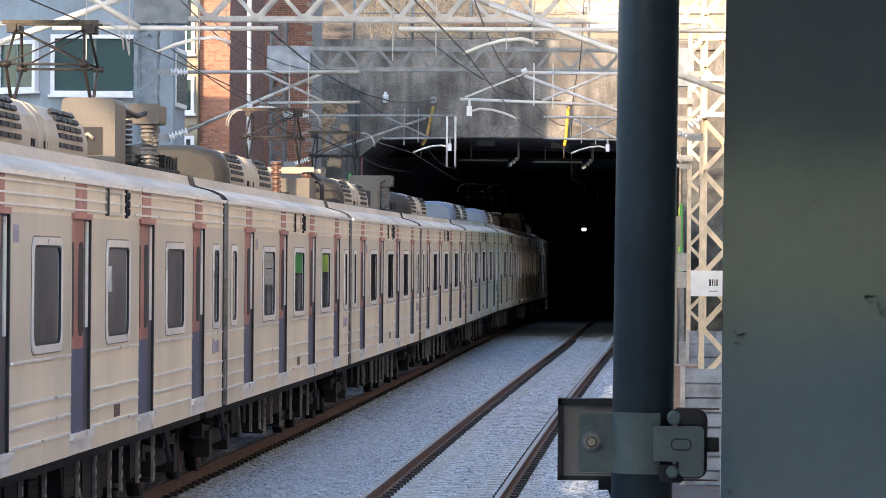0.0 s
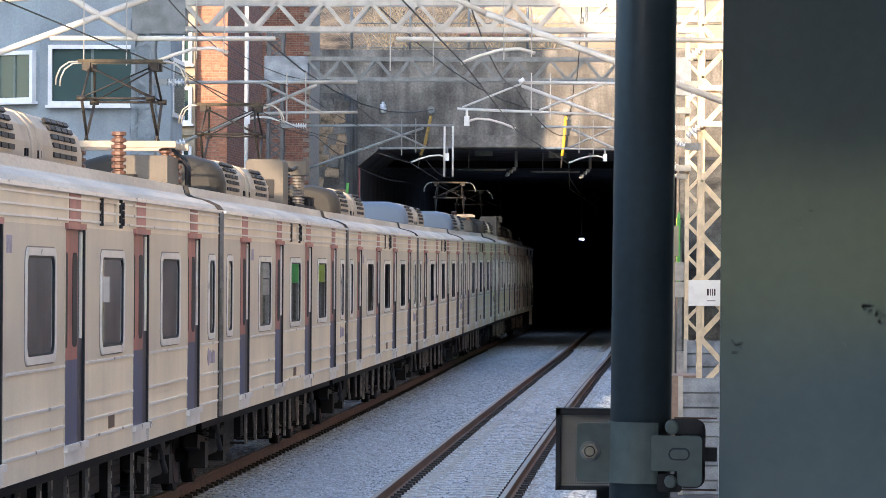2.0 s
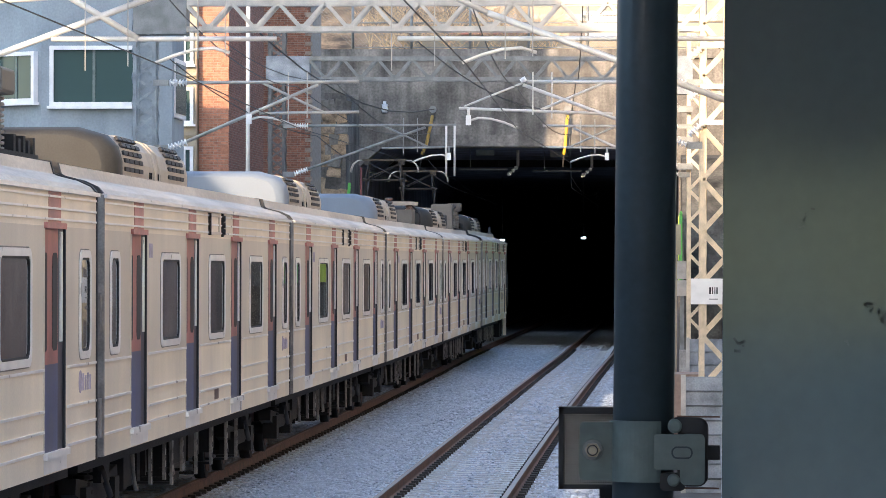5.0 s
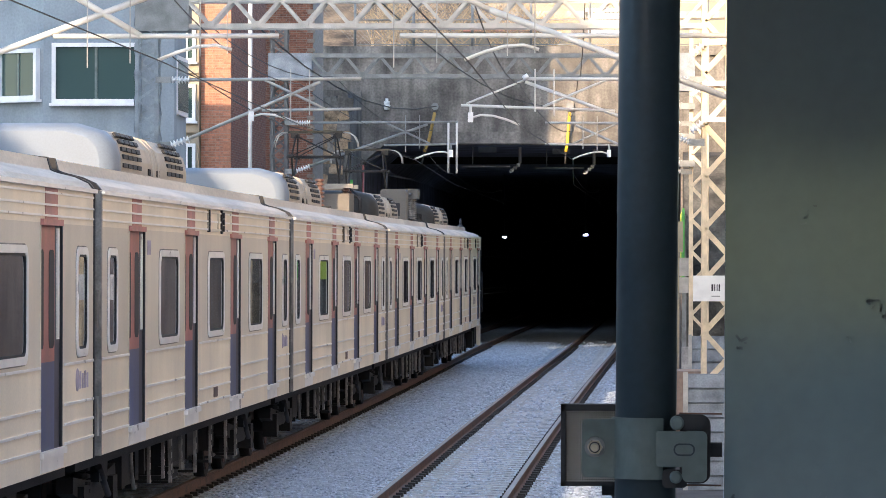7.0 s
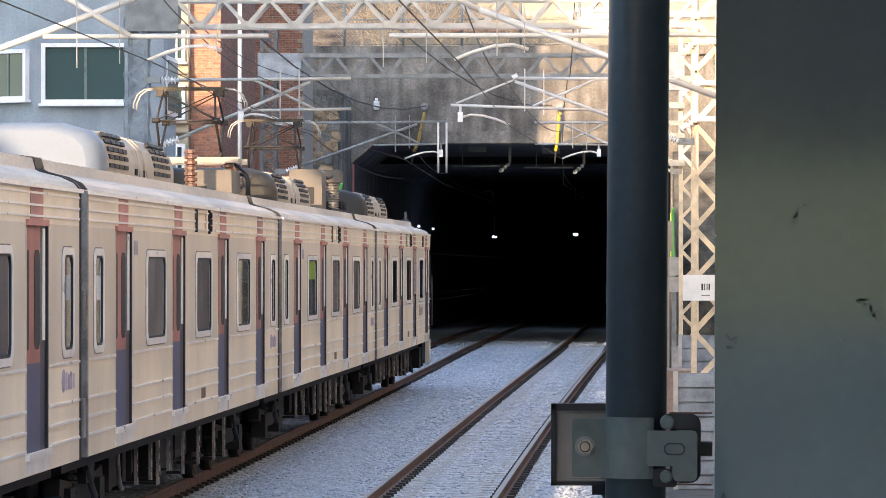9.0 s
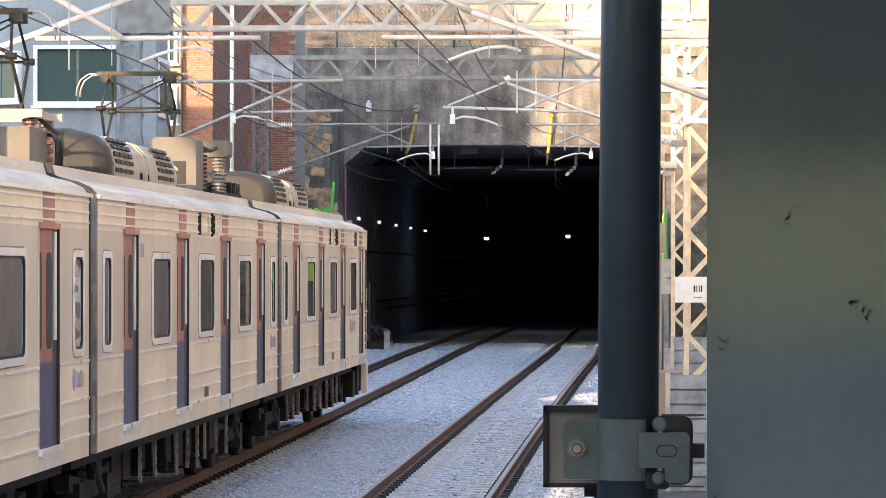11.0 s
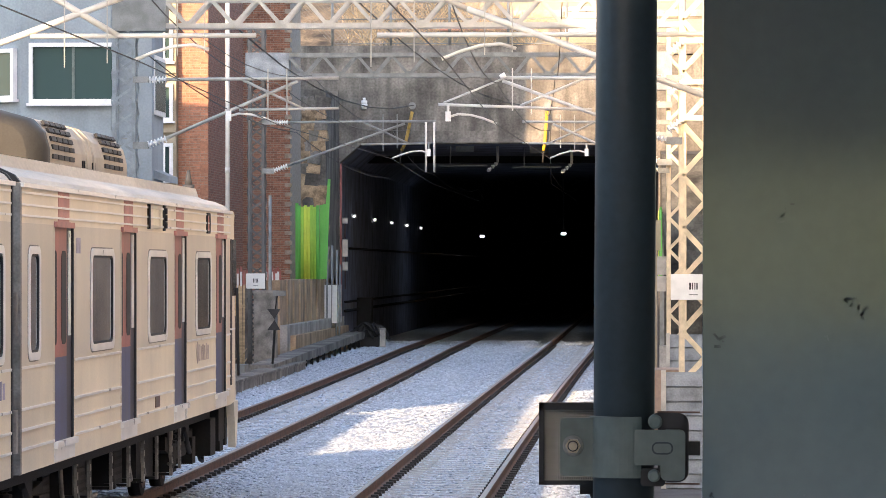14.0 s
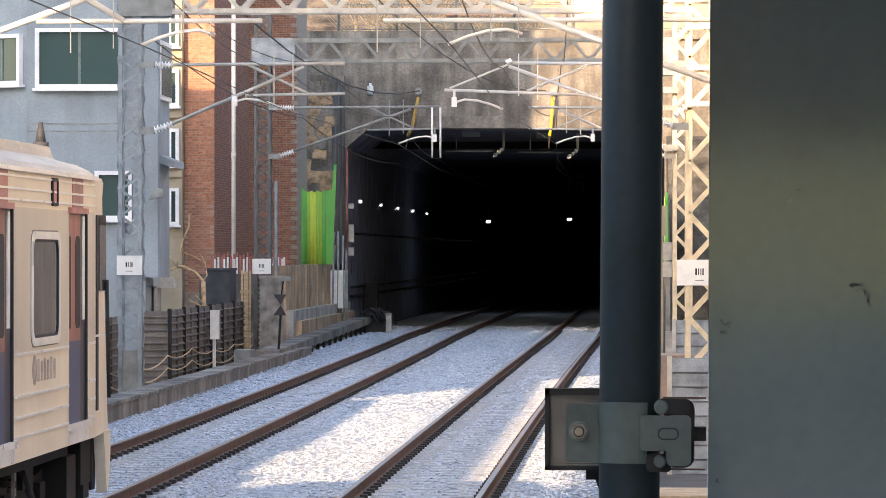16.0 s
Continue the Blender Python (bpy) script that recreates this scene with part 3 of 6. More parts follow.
tb = truss(111.0, -9.25, 0.8, 7.7, 8.24, 11, TRUSSSHADE, "steel truss before the tunnel wall, greyed as if shaded")
part("end_plate", box(B(), -10.35, -9.2, -0.08, 0.5, 7.6, 8.3), LOUVRE, tb, "blue-grey end plate")
part("end_plate", box(B(), 0.1, 0.85, -0.08, 0.5, 7.3, 8.3), LOUVRE, tb, "blue-grey end plate")


def insulator(p, q, parent, r=0.075, n=6):
    prof = []
    for k in range(n):
        prof += [((k + 0.05) / n, r * 0.4), ((k + 0.45) / n, r), ((k + 0.6) / n, r), ((k + 0.7) / n, r * 0.4)]
    part("insulator", turned(B(), p, q, prof), PORCELAIN, parent, "ribbed pale porcelain insulator")


def arm(bm, p, s):
    """A steady arm curved down to the contact wire."""
    x, y, z = p
    pts = [(x, y, z), (x + s * 0.25, y, z + 0.1), (x + s * 0.5, y, z + 0.17), (x + s * 0.75, y, z + 0.19), (x + s * 0.95, y, z + 0.13)]
    return bent(bm, pts, 0.026)


def cantilever(y, track_x, mast_x, top, low, label, material, contact, turn, r=0.034, tip_top=None, brace_at=0.0, stay=False):
    """Tubes that hold the wires of one track, from the mast side at mast_x."""
    s = 1 if mast_x > track_x else -1
    c = thing("catenary_bracket", label, "catenary bracket", pose(0, y, 0), "catenary brackets")
    tip = track_x - s * 0.75
    part("top_tube", tube(B(), (mast_x - s * 0.65, 0, top), (tip if tip_top is None else tip_top, 0, top + 0.02), r, 8), material, c)
    part("strut", tube(B(), (mast_x - s * 0.65, 0, low - 0.55), (track_x + s * 0.05, 0, top - 0.04), r, 8), material, c)
    part("register_tube", tube(B(), (track_x + s * (1.8 if stay else 1.2), 0, low - (0.08 if stay else 0)), (tip - (s * 0.45 if stay else 0), 0, low + 0.03), r * 0.85, 8), material, c)
    part("brace", tube(B(), (track_x + s * 1.15 + brace_at, 0, top), (track_x - s * 0.1 + brace_at, 0, low), r * 0.8, 8), material, c)
    if stay:
        part("stay", tube(B(), (tip - s * 0.35, 0, low + 0.06), (tip_top, 0, top), r * 0.6, 8), material, c)
        part("stay_cap", tube(B(), (tip_top - 0.05, -0.05, top + 0.02), (tip_top + 0.05, -0.05, top + 0.08), 0.05, 8), PORCELAIN, c)
    cx, cz = contact
    part("steady_arm", arm(B(), (cx, -0.05, cz), turn), WHITEPIPE, c)
    part("drop_bracket", tube(B(), (cx + turn * 0.95, -0.03, low + 0.02), (cx + turn * 0.95, -0.05, cz + 0.1), 0.026, 6), material, c)
    part("clamp", box(B(), cx + turn * 0.95 - 0.05, cx + turn * 0.95 + 0.05, -0.09, 0.0, cz + 0.05, cz + 0.24), PORCELAIN, c)
    insulator((mast_x - s * 0.3, 0, top), (mast_x - s * 0.68, 0, top), c)
    insulator((mast_x - s * 0.28, 0, low - 0.68), (mast_x - s * 0.67, 0, low - 0.55), c)
    part("mast_clamp", box(B(), min(mast_x, mast_x - s * 0.3), max(mast_x, mast_x - s * 0.3), -0.06, 0.06, top - 0.06, top + 0.06), GALVGREY, c)
    part("mast_clamp", box(B(), min(mast_x, mast_x - s * 0.3), max(mast_x, mast_x - s * 0.3), -0.06, 0.06, low - 0.76, low - 0.62), GALVGREY, c)
    for d in (0.25, 0.62):
        part("dropper", tube(B(), (track_x + s * d, -0.15, top + 0.2), (track_x + s * d, -0.15, low - 0.05 - d * 0.2), 0.014, 5), material, c)
    return c


cantilever(82.5, LT + 0.0, -9.9, 6.33, 5.73, "grey tubular catenary bracket on a lattice mast over the tracks", GALV, (-7.07, 5.47), -1)
cantilever(82.5, RT - 0.15, 0.82, 6.33, 5.8, "pale tubular catenary bracket held from the sunlit mast", WHITEPIPE, (-2.78, 5.45), -1, tip_top=-2.66, brace_at=0.5, stay=True)
# Greyer steel puts shade into the left bracket near the tunnel.
cantilever(111.0, LT + 0.52, -9.9, 6.47, 5.88, "grey tubular catenary bracket before the tunnel mouth", GALVGREY, (-6.48, 5.52), 1)
cantilever(111.0, RT + 0.25, 0.78, 6.45, 5.88, "pale tubular catenary bracket before the tunnel mouth", GALV, (-2.34, 5.52), 1)

# nearest pair, carried by tubes of a mast outside the view
for x0, x1, tx, lab in ((-7.8, -4.9, LT + 0.17, "white catenary tubes with a curved steady arm over the track"), (-3.35, 1.2, RT + 0.05, "white catenary tubes with a long diagonal over the track")):
    c = thing("catenary_bracket", lab, "catenary bracket", pose(0, 54.0, 0), "near catenary brackets")
    part("register_tube", tube(B(), (x0, 0, 5.62), (x1, 0, 5.62), 0.032, 8), WHITEPIPE, c)
    if tx < -5:
        part("strut", tube(B(), (-10.3, 0, 4.75), (-5.95, 0, 6.36), 0.042, 8), WHITEPIPE, c)
        part("brace", tube(B(), (-8.0, 0, 6.42), (-6.68, 0, 5.62), 0.042, 8), WHITEPIPE, c)
        part("top_tube", tube(B(), (-10.3, 0, 6.0), (-5.4, 0, 6.3), 0.035, 8), WHITEPIPE, c)
    else:
        part("strut", tube(B(), (1.2, 0, 4.7), (-2.2, 0, 5.95), 0.042, 8), WHITEPIPE, c)
        part("top_tube", tube(B(), (1.2, 0, 6.3), (-3.2, 0, 6.3), 0.035, 8), WHITEPIPE, c)
        part("brace", tube(B(), (-2.2, 0, 5.95), (-2.9, 0, 6.28), 0.035, 8), WHITEPIPE, c)
    part("steady_arm", arm(B(), (tx, -0.05, 5.31), 1), WHITEPIPE, c)
    for d in (-0.9, -0.35, 0.55, 0.9):
        part("dropper", tube(B(), (tx + d, -0.1, 6.25), (tx + d, -0.1, 5.3 + 0.1 * d), 0.008, 5), GALV, c)

# wires
def wire(pts, r, label, sag=0.0, group="wires", material=None):
    bm = B()
    out = []
    for a, b in zip(pts, pts[1:]):
        a, b = Vector(a), Vector(b)
        n = 8 if sag else 1
        for k in range(n):
            p = a.lerp(b, k / n)
            p.z -= sag * 4 * (k / n) * (1 - k / n)
            out.append(p)
    out.append(Vector(pts[-1]))
    bent(bm, out, r, 5)
    return solid("overhead_wire", bm, material or WIRE, label, "wire", group)


SUPPORT = (-30, -2, 26, 54, 82.5, 111, 139, 168, 200, 300)
for xs, zs in (((-6.4, -7.0, -6.4, -6.4, -7.07, -6.48, -6.8, -6.4, -6.8, -6.6), (5.27, 5.27, 5.27, 5.29, 5.45, 5.5, 5.4, 5.3, 5.3, 5.3)),
               ((-2.5, -2.9, -2.5, -2.47, -2.78, -2.34, -2.9, -2.5, -2.9, -2.7), (5.27, 5.27, 5.27, 5.29, 5.43, 5.5, 5.4, 5.3, 5.3, 5.3))):
    wire(list(zip(xs, SUPPORT, zs)), 0.009, "dark contact wire strung over the track")
    wire([(x, y, 6.25 if y < 125 else 5.75) for x, y in zip(xs, SUPPORT)], 0.009, "thin carrier wire sagging between the brackets", 0.3)
wire([(-9.6, 82.5, 9.2), (-7.45, 139.5, 8.0)], 0.02, "black feeder cable hanging to the tunnel wall", 1.2)
wire([(-9.4, 82.5, 7.9), (-8.6, 111, 7.7), (-7.6, 139.5, 7.2)], 0.01, "black feeder cable hanging to the tunnel wall", 0.5)
wire([(-6.2, 82.5, 8.6), (-3.3, 139.5, 8.0)], 0.014, "black feeder cable hanging to the tunnel wall", 0.8)
wire([(-1.5, 82.5, 7.95), (-2.2, 111, 7.7), (-3.1, 139.5, 7.9)], 0.011, "black feeder cable hanging to the tunnel wall", 0.6)
wire([(-9.8, 84, 6.9), (-9.0, 111, 6.2), (-8.2, 139.6, 5.6)], 0.012, "thin earth wire along the masts", 0.3)

# feeders fixed to the portal wall, with yellow sleeves
for x, tilt in ((-7.5, -0.35), (-3.05, -0.12)):
    f = thing("feeder_drop", "grey disc insulator on the wall with a yellow cable sleeve", "insulator", pose(x, PORTAL - 0.3, 8.0), "feeder drops")
    part("disc", tube(B(), (0, -0.05, 0), (0, 0.06, 0), 0.12, 16), GALVGREY, f)
    part("stub", tube(B(), (0, 0.05, 0), (0, 0.31, 0), 0.05, 8), GALVGREY, f)
    part("sleeve", bent(B(), [(0, -0.06, -0.2), (tilt * 0.3, -0.08, -0.7), (tilt * 0.6, -0.1, -1.2), (tilt, -0.12, -1.5)], 0.055, 8), YELLOW if x > -5 else YELLOWSHADE, f, "yellow plastic cable sleeve")
    part("tail", bent(B(), [(tilt, -0.12, -1.5), (tilt * 1.2, -0.12, -1.9)], 0.03, 6), WIRE, f)
for x, y, z in ((-9.1, 139.85, 8.05),):
    solid("post_insulator", tube(tube(tube(B(), (x, y, z - 0.16), (x, y, z + 0.0), 0.085, 10, 0.12), (x, y, z), (x, y, z + 0.13), 0.1, 10, 0.1), (x, y, z + 0.13), (x, y, z + 0.22), 0.05, 10), PORCELAIN, "white post insulator on the wall", "insulator", "post insulators")
for x in (-5.6, -5.38, -0.9, -0.6):
    solid("drop_tube", tube(B(), (x, 110.95, 5.15), (x, 110.95, 6.47), 0.028, 8), WHITEPIPE, "white drop tube hanging under the bracket", "tube", "drop tubes")


# ---- left side: houses ----
def window(parent, x0, x1, z0, z1, y, sashes=2, depth=0.12, glass=None):
    """A white framed window on a face towards -y."""
    w = part("window", box(B(), x0, x1, y - depth, y + 0.02, z1 - 0.09, z1), WHITEFRAME, parent, "white framed window with green glass")
    part("bottom_rail", box(B(), x0, x1, y - depth, y + 0.02, z0, z0 + 0.09), WHITEFRAME, w)
    part("jamb", box(B(), x0, x0 + 0.09, y - depth, y + 0.02, z0 + 0.09, z1 - 0.09), WHITEFRAME, w)
    part("jamb", box(B(), x1 - 0.09, x1, y - depth, y + 0.02, z0 + 0.09, z1 - 0.09), WHITEFRAME, w)
    st = (x1 - x0 - 0.18) / sashes
    for k in range(sashes):
        a = x0 + 0.09 + st * k
        part("pane", box(B(), a, a + st, y - 0.03, y - 0.02, z0 + 0.09, z1 - 0.09), glass or ROOMGLASS, w)
        if k:
            part("mullion", box(B(), a - 0.03, a + 0.03, y - 0.05, y - 0.031, z0 + 0.09, z1 - 0.09), BRACKET, w)
    part("sill", box(B(), x0 - 0.05, x1 + 0.05, y - depth - 0.05, y + 0.02, z0 - 0.06, z0), WHITEFRAME, w)
    return w


h = thing("grey_house", "grey plastered house with white windows behind the fence", "house")
part("front_wall", box(B(), -13.95, -11.25, 95, 98, -1, 10.9), PLASTER, h)
part("bay_wall", prism(B(), [(-13.95, 95), (-13.95, 100), (-24, 100), (-24, 101.5), (-18, 97.9)], "z", -1, 10.9), PLASTER, h)
part("side_wall", box(B(), -11.25, -11.1, 95.2, 98.4, 1.9, 10.9), PLASTER, h)
part("corner_pier", box(B(), -11.5, -10.95, 94.75, 95.15, 2.1, 10.9), PLASTER, h, "projecting grey corner pier")
window(h, -13.75, -11.75, 6.36, 7.72, 95, 2)
window(h, -12.4, -11.55, 3.4, 4.5, 95, 1)
wb = window(h, -1.35, -0.12, 6.45, 7.6, 0, 2)
wb.matrix_basis = pose(-13.95, 94.98, 0, 0, 0, -35.5 + 0) @ pose(0, 0, 0)
window(h, -13.75, -11.75, 9.2, 10.4, 95, 3)
for z in (5.38, 5.55, 9.0):
    part("groove", box(B(), -13.95, -11.25, 94.985, 95.002, z, z + 0.03), GALVGREY, h)
for x in (-13.2, -12.55, -11.9):
    part("panel_joint", box(B(), x, x + 0.012, 94.99, 95.002, -1, 10.9), PLASTER, h)
for z in (6.2, 8.9):
    s = part("side_window", box(B(), -11.1, -11.02, 96.0, 98.2, z - 0.05, z + 1.3), WHITEFRAME, h)
    part("pane", box(B(), -11.02, -11.01, 96.1, 98.1, z + 0.05, z + 1.2), ROOMGLASS, s)
part("awning", prism(B(), [(-11.1, 4.9), (-10.75, 4.75), (-10.75, 4.6), (-11.1, 4.7)], "y", 96, 98.3), PLASTER, h)
lamp = thing("wall_floodlight", "small grey floodlight on the house corner", "lamp", pose(-10.98, 94.76, 3.95))
part("arm", tube(B(), (0, 0, 0), (0.0, -0.25, 0), 0.02, 6), GALVGREY, lamp)
part("head", prism(B(), [(-0.15, -0.12), (0.2, -0.02), (0.2, 0.12), (0.05, 0.16)], "y", -0.45, -0.22), GALVGREY, lamp)

h = thing("cream_house", "cream plastered house between the grey and the brick one", "house")
# Unseen volume added behind the house to shade the portal's left part.
part("rear_shade_block", box(B(), -24, -12.5, 114.6, 124, -1, 18), CREAM, h)
part("front_wall", box(B(), -14, -12.47, 113.6, 113.98, -1, 13), CREAM, h)
for z in (3.4, 5.0, 6.6, 8.2):
    window(h, -12.85, -12.55, z, z + 1.0, 113.6, 1)
for z in (4.75, 6.35, 7.95):
    part("ledge", box(B(), -14, -12.46, 113.5, 113.6, z - 0.06, z + 0.06), CREAM, h)

# brick houses, bricks laid one by one
BRICK_L, BRICK_H, JOINT = 0.19, 0.057, 0.012
bm = box(B(), 0, BRICK_L, -0.012, 0.01, 0, BRICK_H)
BRICK_MESH = mesh_of("brick", bm, mat("orange_brick_piece", (0.36, 0.175, 0.115), 0.85, 0, 0.15, 12, 0.15, 60, per_object=0.22))


def brick_sheet(name, parent, m, wide, z0, z1, material, seed, skip=0):
    """A sheet of bricks on a wall face at the pose m: x along the wall, z up, faces to -y."""
    rs = random.Random(seed)
    verts, faces = [], []
    row = 0
    z = z0 + skip * (BRICK_H + JOINT)
    while z < z1:
        x = -(BRICK_L / 2) * (row % 2)
        while x < wide:
            a, b = max(0, x), min(wide, x + BRICK_L)
            if b - a > 0.03:
                d = -0.012 - rs.uniform(0, 0.004)
                k = len(verts)
                for zz in (z, z + BRICK_H):
                    for xx, yy in ((a, d), (b, d), (b, 0.01), (a, 0.01)):
                        verts.append(m @ Vector((xx, yy, zz)))
                faces += [(k, k + 1, k + 5, k + 4), (k + 4, k + 5, k + 6, k + 7), (k + 3, k + 2, k + 1, k), (k + 1, k + 2, k + 6, k + 5), (k + 3, k, k + 4, k + 7)]
            x += BRICK_L + JOINT
        z += BRICK_H + JOINT
        row += 1
    me = bpy.data.meshes.new(name)
    me.from_pydata(verts, [], faces)
    me.materials.append(material)
    ob = new(name, me)
    ob.parent = parent
    ob["kind"] = "stuff"


bh = thing("brick_house", "orange brick house, sunlit above and shaded below", "house")
# Core reaches unseen above the bricks and keeps shading the portal.
part("core_wall", box(B(), -12.45, -11.65, 114, 124, -1, 18), MORTAR, bh, "mortar behind the bricks")
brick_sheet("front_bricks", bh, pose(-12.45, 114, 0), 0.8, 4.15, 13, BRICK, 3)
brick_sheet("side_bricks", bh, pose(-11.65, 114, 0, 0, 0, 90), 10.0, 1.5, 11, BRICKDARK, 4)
for k in range(18):
    part("quoin", box(B(), -11.86, -11.636, 113.975, 114.2, 1.6 + k * 0.6, 1.85 + k * 0.6), BRICK, bh)
row = 0
z = 1.6
while z < 4.1:
    for i in range(4):
        x = -12.45 + i * (BRICK_L + JOINT) + (BRICK_L / 2 if row % 2 else 0)
        if x + BRICK_L < -11.64:
            piece("brick", BRICK_MESH, bh, pose(x, 114, z))
    z += BRICK_H + JOINT
    row += 1
bh2 = thing("brick_annex", "red-brown brick wall with a toothed corner by the tunnel", "house")
part("core_wall", box(B(), -12.0, -10.5, 127, 131, -1, 11.5), MORTAR, bh2)
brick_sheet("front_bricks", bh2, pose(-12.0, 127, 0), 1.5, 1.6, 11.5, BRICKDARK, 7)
for k in range(34):
    part("tooth", box(B(), -10.66, -10.44, 126.95, 127.2, 1.6 + k * 0.29, 1.72 + k * 0.29), MORTAR, bh2, "pale projecting brick" if k == 0 else "")
solid("drain_pipe", tube(tube(B(), (-11.1, 113.8, -1.0), (-11.1, 113.8, 13), 0.058, 12), (-11.1, 113.8, 5.2), (-11.1, 113.8, 5.35), 0.07, 12), WHITEPIPE, "tall white flue pipe beside the brick house", "pipe")
ru = thing("rubble_wall", "rough stone retaining wall between brick and portal", "wall", kind="structure")
part("backing", box(B(), -10.95, -9.95, 134, 139.6, -1, 8.3), CONCRETE, ru)
rs = random.Random(11)
z = 1.8
while z < 8.0:
    x = -10.95
    hh = rs.uniform(0.25, 0.45)
    while x < -10.15:
        w = rs.uniform(0.25, 0.5)
        part("stone", obox(B(), pose(x + w / 2, 134 - rs.uniform(0.0, 0.08), z + hh / 2, rs.uniform(-14, 14), rs.uniform(-16, 16), rs.uniform(-14, 14)), w + 0.05, 0.24, hh + 0.04), ROCK if rs.random() < 0.6 else CONCRETE, ru)
        x += w
    z += hh

# ---- left side: fence, ducts, clutter ----
def slat_panel(parent, m, wide, z0, z1, rows, material):
    p = part("fence_panel", box(B(), 0, wide, 0.02, 0.05, z0, z1), material, parent)
    p.matrix_basis = m
    st = (z1 - z0) / rows
    for k in range(rows):
        part("slat", prism(B(), [(-0.05, z0 + st * k + 0.028), (-0.045, z0 + st * k + 0.005), (0.025, z0 + st * k), (0.025, z0 + st * (k + 1) - 0.012), (-0.004, z0 + st * (k + 1) - 0.012), (-0.012, z0 + st * k + 0.05)], "x", 0.01, wide - 0.01), material, p)


fe = thing("panel_fence", "grey-brown ribbed panel fence with cables along the line", "fence")
wide = 2.9
for y in [70.0 + wide * k for k in range(5)] + [93.4 + wide * k for k in range(6)]:
    slat_panel(fe, pose(-10.55, y, 0, 0, 0, 90), wide, -0.4, 1.38, 11, SLATE)
    part("post", box(B(), -10.575, -10.485, y - 0.035, y + 0.035, -0.5, 1.42), UNDERGREY, fe)
    part("stiffener", box(B(), -10.575, -10.495, y + wide / 2 - 0.03, y + wide / 2 + 0.03, -0.4, 1.385), SLATE, fe)
slat_panel(fe, pose(-11.2, 93.3, 0), 0.64, -0.4, 1.36, 12, SLATE)
for z0 in (0.05, 0.32):
    wire([(-10.42, 72 + 5 * k, z0 + 0.1 * math.sin(k * 1.7) + 0.012 * k) for k in range(9)], 0.016, "pale cable drooping along the fence", 0.12, "fence cables", TIMBER)
solid("white_box", box(box(B(), -10.44, -10.24, 101.2, 101.5, 0.58, 1.28), -10.38, -10.32, 101.25, 101.45, -0.2, 0.58), SIGN, "white meter box on a post by the fence", "box")
bm = box(B(), -9.3, -8.85, 55, 112, -0.6, 0.12)
tr = solid("cable_trough", bm, CONCRETE, "grey concrete cable trough along the fence", "trough", kind="structure")
for k in range(28):
    part("trough_lid", box(B(), -9.33, -8.82, 56 + 2 * k, 57.97 + 2 * k, 0.12, 0.17 + 0.006 * (k % 3)), CONCRETE, tr)
duct = thing("cable_duct", "raised grey cable duct on brackets towards the tunnel", "duct")
part("duct", prism(B(), [(104, 0.02), (139.5, 0.32), (139.5, 0.55), (104, 0.25)], "x", -9.62, -9.05), CONCRETE, duct)
for k in range(14):
    y = 108 + 2.2 * k
    part("bracket", box(B(), -9.1, -9.02, y, y + 0.09, -0.3, 0.05 + (y - 104) * 0.0085), UNDER, duct)
tw = thing("tan_wall", "tan stained concrete wall below the green panels", "wall", kind="structure")
part("wall", box(B(), -10.4, -9.95, 117, 139.6, -0.5, 2.3), TANWALL, tw)
part("ledge", box(B(), -9.95, -9.75, 117, 139.6, -0.3, 1.05), CONCPALE, tw)
part("ledge", box(B(), -9.75, -9.6, 118, 139.6, -0.3, 0.75), TANWALL, tw)
for k in range(9):
    part("buttress", box(B(), -9.95, -9.9, 119 + 2.2 * k, 119.3 + 2.2 * k, 1.05, 2.3), TANWALL, tw)
solid("pale_cabinet", box(B(), -9.95, -9.55, 133.5, 135.5, 0.9, 2.1), SIGN, "pale grey cabinet beside the tunnel mouth", "cabinet")
solid("grey_cabinet", box(box(B(), -10.0, -9.45, 109.5, 110.3, -0.3, 2.0), -10.03, -9.42, 109.46, 110.34, 2.0, 2.06), BOXGREY, "dark grey cabinet at the mast foot", "cabinet")
solid("low_cabinet", box(B(), -9.75, -9.35, 100, 101, -0.3, 0.35), GALVGREY, "low blue-grey box on the trough", "cabinet")
solid("shed", box(box(B(), -11.3, -10.7, 108.6, 110.4, -1, 2.2), -11.33, -10.67, 108.55, 110.4, 2.2, 2.26), SHEDGREY, "dark shed behind the fence", "shed")
for k in range(4):
    solid("timber_board", obox(B(), pose(-10.65 + 0.066 * k, 111.5 + 0.03 * (k % 2), 0.6 - 0.02 * (k % 3), 0, 0.4 * (k % 2), 0), 0.06, 0.05, 3.2), TIMBER, "ochre timber board leaning upright behind the fence", "board", "timber boards")
solid("timber_batten", box(B(), -10.7, -10.4, 111.42, 111.47, 1.6, 1.66), TIMBER, "short timber batten across the upright boards", "board")
solid("broken_wall", box(box(box(B(), -11.9, -11.3, 96.2, 96.8, -1, 2.05), -11.3, -10.75, 96.2, 96.8, 1.85, 2.1), -11.2, -11.12, 96.1, 96.7, -1, 1.9), CONCPALE, "broken white wall stub behind the fence", "wall stub")
sg = thing("track_signal", "small black trackside marker on a post", "signal", pose(-9.15, 105, 0))
part("post", tube(B(), (0, 0, -0.25), (0.08, 0, 1.1), 0.03, 8), UNDER, sg)
part("lower_blade", prism(B(), [(-0.1, 1.1), (0.22, 1.1), (0.08, 1.35)], "y", -0.03, 0.03), MESHBLACK, sg)
part("upper_blade", prism(B(), [(-0.1, 1.62), (0.22, 1.62), (0.08, 1.37)], "y", -0.03, 0.03), MESHBLACK, sg)
